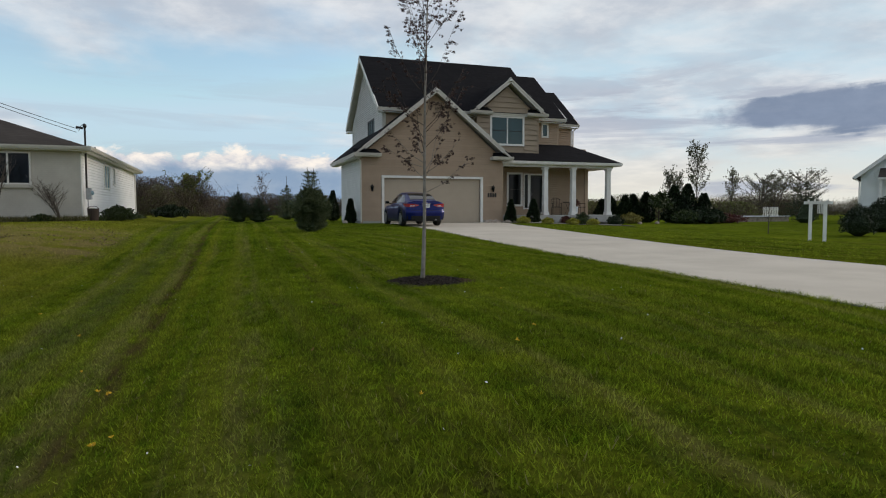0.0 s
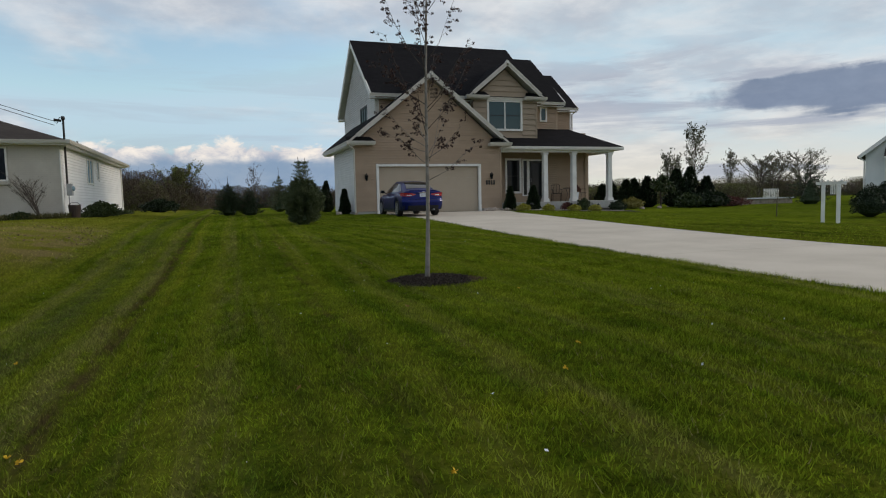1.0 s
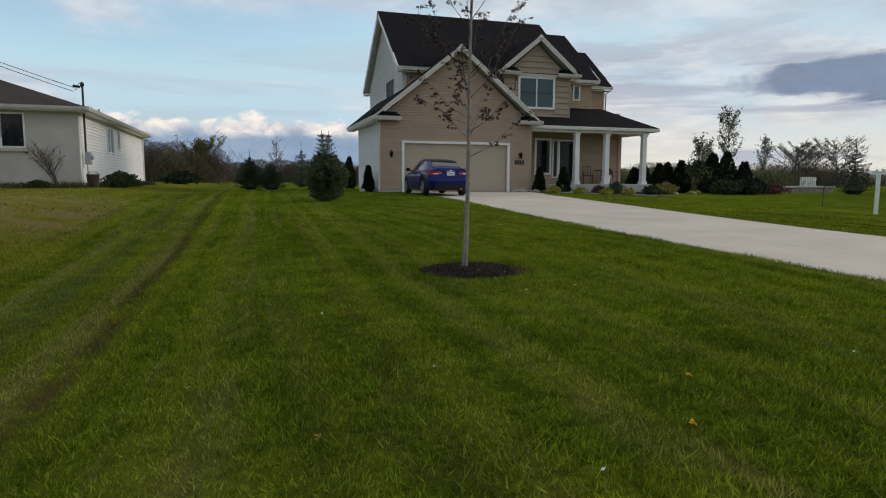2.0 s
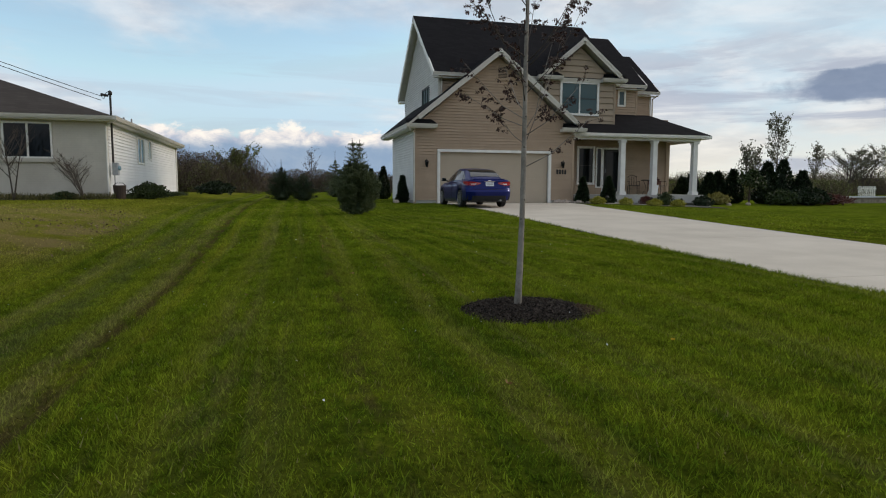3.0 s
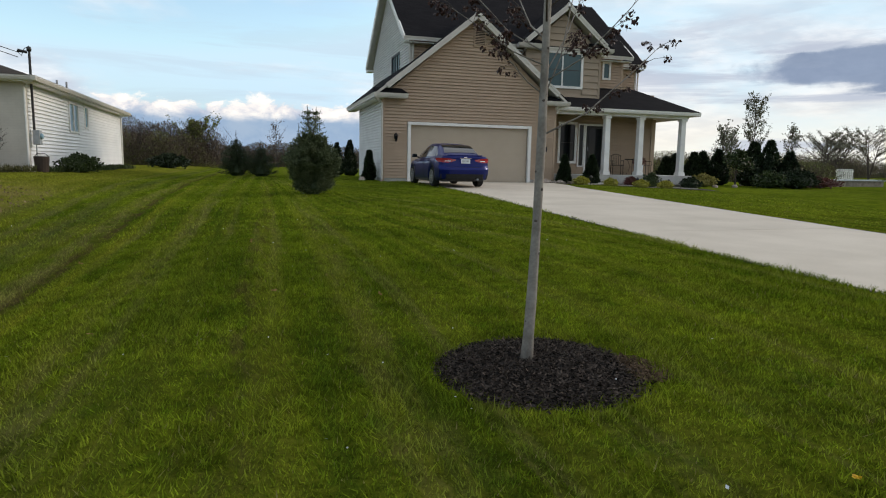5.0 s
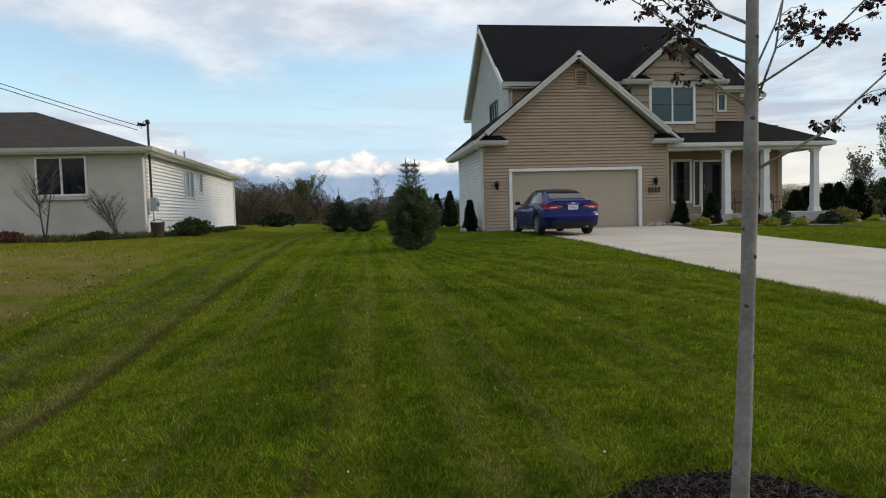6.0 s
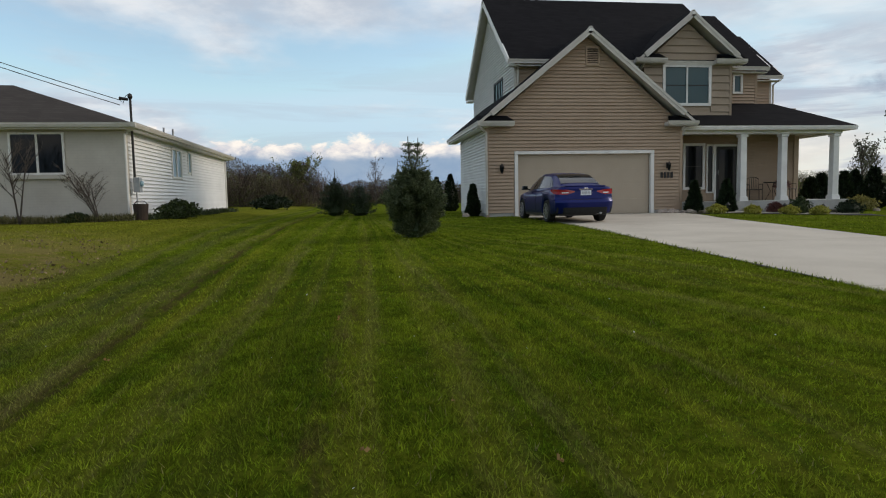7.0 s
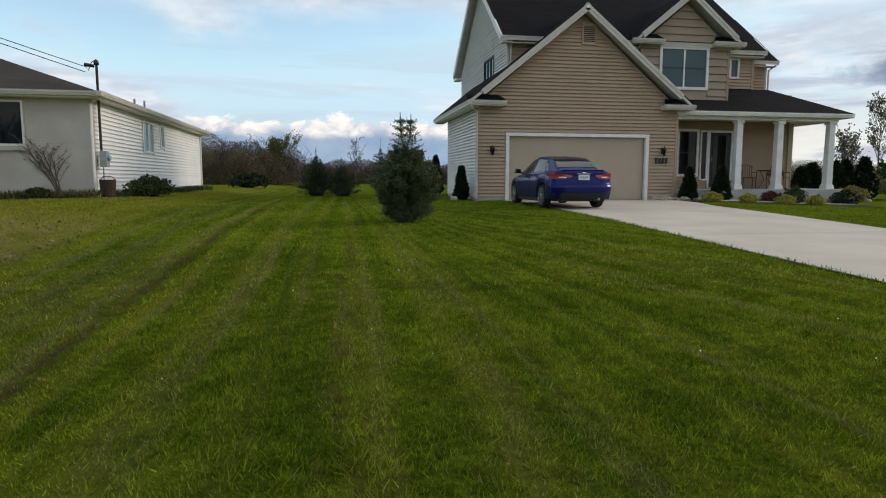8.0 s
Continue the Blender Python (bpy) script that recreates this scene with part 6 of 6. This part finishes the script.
def far_house():
    fh = thing("house", "white clapboard house with a grey gable roof", "house", (37.8, 29.0, 0.5), -58.0)
    part("wall", Mesh().box(0, 9, 0, 8, -1.3, 2.75), M["white"], fh)
    g = Mesh()
    g.v = [(0, 0, 2.75), (9, 0, 2.75), (4.5, 0, 6.3), (0, 0.2, 2.75), (9, 0.2, 2.75), (4.5, 0.2, 6.3)]
    g.f = [(0, 1, 2), (5, 4, 3), (0, 2, 5, 3), (2, 1, 4, 5), (0, 3, 4, 1)]
    part("gable_wall", g, M["white"], fh)
    part("roof", Mesh().slab([(-0.4, -0.35, 2.5), (4.5, -0.35, 6.45), (4.5, 8.3, 6.45), (-0.4, 8.3, 2.5)], 0.14), M["roof2"], fh)
    part("roof", Mesh().slab([(4.5, -0.35, 6.45), (9.4, -0.35, 2.5), (9.4, 8.3, 2.5), (4.5, 8.3, 6.45)], 0.14), M["roof2"], fh)
    part("rake_board", Mesh().bar((-0.4, -0.37, 2.49), (4.5, -0.37, 6.44), 0.05, 0.2), M["trim"], fh)
    part("rake_board", Mesh().bar((9.4, -0.37, 2.49), (4.5, -0.37, 6.44), 0.05, 0.2), M["trim"], fh)
    part("porch_roof", Mesh().slab([(1.0, -1.6, 2.35), (8, -1.6, 2.35), (8, -0.01, 3.0), (1.0, -0.01, 3.0)], 0.1), M["roof2"], fh)
    part("gutter", Mesh().box(1.0, 8, -1.68, -1.6, 2.25, 2.36), M["trim"], fh)
    for x in (1.15, 7.8):
        part("column", Mesh().box(x - 0.07, x + 0.07, -1.55, -1.41, -1.2, 2.25), M["trim"], fh)
    window(fh, lambda u, z, d: (u, -d, z), 2.4, 4.0, 0.9, 2.1, "dark_glass", 2, True, 0.1)
    part("downspout", Mesh().tube([(-0.3, -0.3, 2.4), (-0.05, -0.08, 2.2), (-0.05, -0.08, -0.2)], [0.045] * 3, 6), M["trim"], fh)


far_house()

twig_tree("sapling", "thin bare sapling on the lawn beyond the drive", 22.6, 21.5, 1.5, 0.35, 140, "twig", None, 0, 0.03, 1, 0.3, 0.02, 8, 3, 1.4)

# ---- trees in the distance ----
for j, (x, y, h, s) in enumerate(((52.1, 60.0, 8.0, 1.9), (48.2, 60.0, 5.0, 1.2), (51.0, 62.0, 5.2, 1.1), (59.1, 62.0, 5.6, 1.1), (26.5, 52.0, 5.0, 1.2))):
    twig_tree("poplar_tree", "slender young poplar with sparse pale leaves", x, y, h, s, 100 + j, "twig", "poplar", 1500 if h > 7 else 700, 0.13, 1, 0.25, 0.07, 34, 5, 2.0, "tree")
for j, (x, y, h, s) in enumerate(((61.5, 60.0, 5.0, 2.8), (65.0, 61.0, 5.2, 3.0), (68.5, 60.0, 5.4, 3.2))):
    twig_tree("broad_tree", "broad half-bare tree with tan buds", x, y, h, s, 110 + j, "twig", "poplar", 2600, 0.085, 3, 0.3, 0.09, 40, 8, 0.75, "tree")
twig_tree("green_tree", "small tree in fresh green leaf by the scrub", -3.1, 62.0, 3.3, 1.9, 120, "twig", "spring", 4200, 0.085, 4, 0.15, 0.06, 24, 6, 1.3, "tree")
twig_tree("bare_tree", "thin bare tree standing over the scrub", 3.7, 70.0, 4.4, 1.3, 121, "twig", "scrub", 260, 0.08, 1, 0.3, 0.05, 20, 6, 1.4, "tree")
for x, y in ((9.2, 66.0), (4.6, 58.0)):
    p = part("fence_post", Mesh().tube([(x, y, 0.2), (x, y, 3.0 if x > 6 else 2.2)], [0.06, 0.05], 6), M["twig"])
    tagged(p, "weathered wooden pole behind the lawn", "post", "poles behind the lawn")


def woods(name, label, spots, seed, leaf_part, twig_mat="scrub", green="spring"):
    """Dense leafless scrub: stems and twigs as thin blades, with a share of fresh leaves."""
    rng = np.random.default_rng(seed)
    V, G = [], []
    for x, y, r, h in spots:
        n = int(1300 * max(0.5, r / 3))
        bx, by = x + rng.normal(0, r * 0.5, n), y + rng.normal(0, r * 0.4, n)
        bz = height(bx, by) + rng.uniform(0, 0.62, n) ** 1.3 * h
        D = np.stack([rng.normal(0, 0.35, n), rng.normal(0, 0.35, n), rng.uniform(0.5, 1.3, n)], axis=1)
        P = np.stack([bx, by, bz], axis=1)
        V.append(leaves(n, rng, lambda g, k: (P, D), 0.022, 0.2, h * 0.36 / 0.022))
        m = int(n * 9)
        px, py = x + rng.normal(0, r * 0.5, m), y + rng.normal(0, r * 0.4, m)
        Q = np.stack([px, py, height(px, py) + rng.uniform(0.0, 0.95, m) * h * np.exp(-((px - x) / (1.2 * r)) ** 2)], axis=1)
        G.append(leaves(m, rng, lambda g, k: (Q, g.normal(0, 1, (k, 3)) + np.array([0, 0, 0.5])), 0.040, 0.6, 3.0))
    t = thing(name, label, "woods", (0, 0, 0), kind="stuff")
    quads("stems", np.concatenate(V), M[twig_mat], t)
    G = np.concatenate(G).reshape(-1, 4, 3)
    pick = rng.uniform(0, 1, len(G)) < leaf_part
    quads("leaves", G[pick].reshape(-1, 3), M[green], t)
    quads("brush", G[~pick].reshape(-1, 3), M[twig_mat], t)


rnd = random.Random(9)
woods("scrub_woods", "dark leafless scrub along the back of the lawn", [(-30 + 1.9 * j + rnd.uniform(-0.8, 0.8), 64 + rnd.uniform(-3, 4), 2.4, rnd.uniform(2.9, 4.6)) for j in range(15)], 130, 0.08)
woods("scrub_thicket", "olive thicket with fresh leaves behind the lawn", [(-8.5 + 1.6 * j, 60 + rnd.uniform(-2, 2), 1.6, rnd.uniform(2.6, 3.9)) for j in range(4)], 131, 0.45)
woods("far_scrub", "low grey-brown scrub across the fields", [(-3 + 2.6 * j, 84 + rnd.uniform(-4, 5), 3.2, rnd.uniform(2.2, 3.4)) for j in range(14)], 132, 0.12)
woods("far_woods", "hazy brown and green woods beyond the gardens", [(24 + 3.6 * j, 84 - 0.1 * j + rnd.uniform(-4, 4), 4.2, rnd.uniform(2.6, 4.0)) for j in range(24)], 133, 0.35)
woods("near_scrub", "leafy undergrowth beyond the porch", [(24 + 2.4 * j, 44 + rnd.uniform(-2, 2), 2.2, rnd.uniform(1.0, 1.9)) for j in range(8)], 134, 0.7)


# ---- grass ----
def lawn_blades():
    rng = np.random.default_rng(77)
    for name, n, x0, x1, y0, y1, h, w in (("grass", 860000, -5.0, 6.8, 0.0, 13.5, 0.036, 0.0040), ("grass", 260000, -8.0, 7.2, 13.5, 36.0, 0.038, 0.0080), ("grass", 60000, 9.0, 20.0, 6.0, 26.5, 0.038, 0.010)):
        x, y = rng.uniform(x0, x1, n), rng.uniform(y0, y1, n)
        on_drive = (x > edge(DRIVE_L, y) + 0.02) & (x < edge(DRIVE_R, y) - 0.02)
        a = np.arctan2(y - 8.31, x - 2.83)
        on_mulch = np.hypot(x - 2.83, y - 8.31) < (0.40 + 0.20 * rng.uniform(0, 1, n) ** 0.5) * (1 + 0.10 * np.sin(2 * a + 0.6) + 0.07 * np.sin(5 * a) + 0.14 * np.exp(-((((a + 0.55 + math.pi) % (2 * math.pi)) - math.pi) / 0.4) ** 2))
        rut = np.exp(-(((x - (-0.41 + 0.003 * y)) / 0.11) ** 2)) + 0.6 * np.exp(-(((x - (0.96 + 0.04 * y)) / 0.15) ** 2)) * (np.sin(y * 2.1 + 1.0) > -0.2) + 0.3 * np.exp(-(((x - (0.34 + 0.017 * y)) / 0.16) ** 2))
        bare = rng.uniform(0, 1, n) < 0.85 * smooth01(1.8, 2.6, -x) * smooth01(11.5, 14, y) * (1 - smooth01(17, 22, y))
        keep = (rng.uniform(0, 1, n) < (1 - 0.95 * smooth01(19, 36, y)) * smooth01(y0, y0 + 1.8, y + 9 * (y0 > 1)) * smooth01(x0, x0 + 2.4, x)) & ~(on_drive | on_mulch | bare) & (rng.uniform(0, 1, n) > rut * 0.55)
        x, y = x[keep], y[keep]
        k = len(x)
        tuft = 0.75 + 0.45 * np.sin(x * 2.3 + 1.3 * np.sin(y * 1.9)) * np.sin(y * 2.7 + x) * 0.6 + 0.35 * (rng.uniform(0, 1, k) ** 4)
        edge_near = np.exp(-np.abs(x - edge(DRIVE_L, y)) * 9) + np.exp(-np.abs(np.hypot(x - 2.83, y - 8.31) - 0.65) * 12)
        # small tufts that lean together, with thin places between
        cell = rng.uniform(0, 1, (97, 89)) * 0.6 + 0.4 * rng.uniform(0, 1, (97, 89)) ** 3
        ix, iy = (np.floor((x + 20 + 0.03 * np.sin(y * 31)) / 0.075) % 97).astype(int), (np.floor((y + 20 + 0.03 * np.sin(x * 27)) / 0.105) % 89).astype(int)
        clump = cell[ix, iy]
        tuft = tuft * (0.62 + 0.85 * clump)
        comb = 1.1 * (cell[(ix * 7 + 3) % 97, (iy * 5 + 1) % 89] - 0.4)
        hh = h * (tuft + 0.7 * edge_near) * rng.uniform(0.55, 1.3, k)
        base = np.stack([x, y, height(x, y) - 0.004], axis=1)
        ang = rng.uniform(0, 2 * math.pi, k)
        side = np.stack([np.cos(ang), np.sin(ang), np.zeros(k)], axis=1) * (w * rng.uniform(0.6, 1.3, k))[:, None]
        lean = np.stack([comb + rng.normal(0, 0.5, k), 0.6 * comb + rng.normal(0, 0.5, k), np.ones(k)], axis=1) * hh[:, None]
        v = np.stack([base - side, base + side, base + lean], axis=1).reshape(-1, 3)
        tagged(quads(name, v, M["blades"], per=3), "short uneven green lawn grass", "grass", kind="stuff")
    # pale petals blown over the lawn
    n = 90
    x, y = rng.uniform(-2.5, 5.2, n), rng.uniform(2.5, 15.0, n)
    P = np.stack([x, y, height(x, y) + 0.032], axis=1)
    tagged(quads("petal_litter", leaves(n, rng, lambda g, k: (P, g.normal(0, 1, (k, 3)) * np.array([1, 1, 0.4])), 0.011, 0.2, 1.3), M["plate"]), "small pale petals scattered in the grass", "petals", kind="stuff")
    # dandelions and fallen leaves
    for name, label, mat, spots, size in (("dandelion", "small yellow dandelion heads in the grass", "dandelion", ((-0.35, 4.1), (-0.42, 4.2), (-0.27, 3.2), (-0.2, 3.25), (-1.5, 7.4), (-0.62, 4.75), (2.4, 4.3), (2.04, 3.83), (3.3, 6.9), (1.15, 3.0), (-0.9, 6.1)), 0.012), ("fallen_leaf", "curled brown leaf lying in the grass", "dead_leaf", ((2.0, 10.6), (1.55, 10.1), (0.5, 9.4), (0.3, 5.0), (1.9, 6.2), (2.3, 9.9), (-0.2, 12.2), (3.2, 10.4), (0.8, 4.2), (1.4, 12.6)), 0.022)):
        for j, (x, y) in enumerate(spots):
            d = thing(name, label, "flower" if mat == "dandelion" else "leaf", (x, y, float(height(x, y)) + 0.035), group="scattered in the lawn")
            g = np.random.default_rng(200 + j)
            m = 12 if mat == "dandelion" else 3
            quads("petals" if mat == "dandelion" else "blade", leaves(m, g, lambda q, n: (np.zeros((n, 3)), np.stack([q.normal(0, 1, n), q.normal(0, 1, n), q.uniform(0, 0.4, n)], axis=1)), size, 0.2, 1.2), M[mat], d)


lawn_blades()
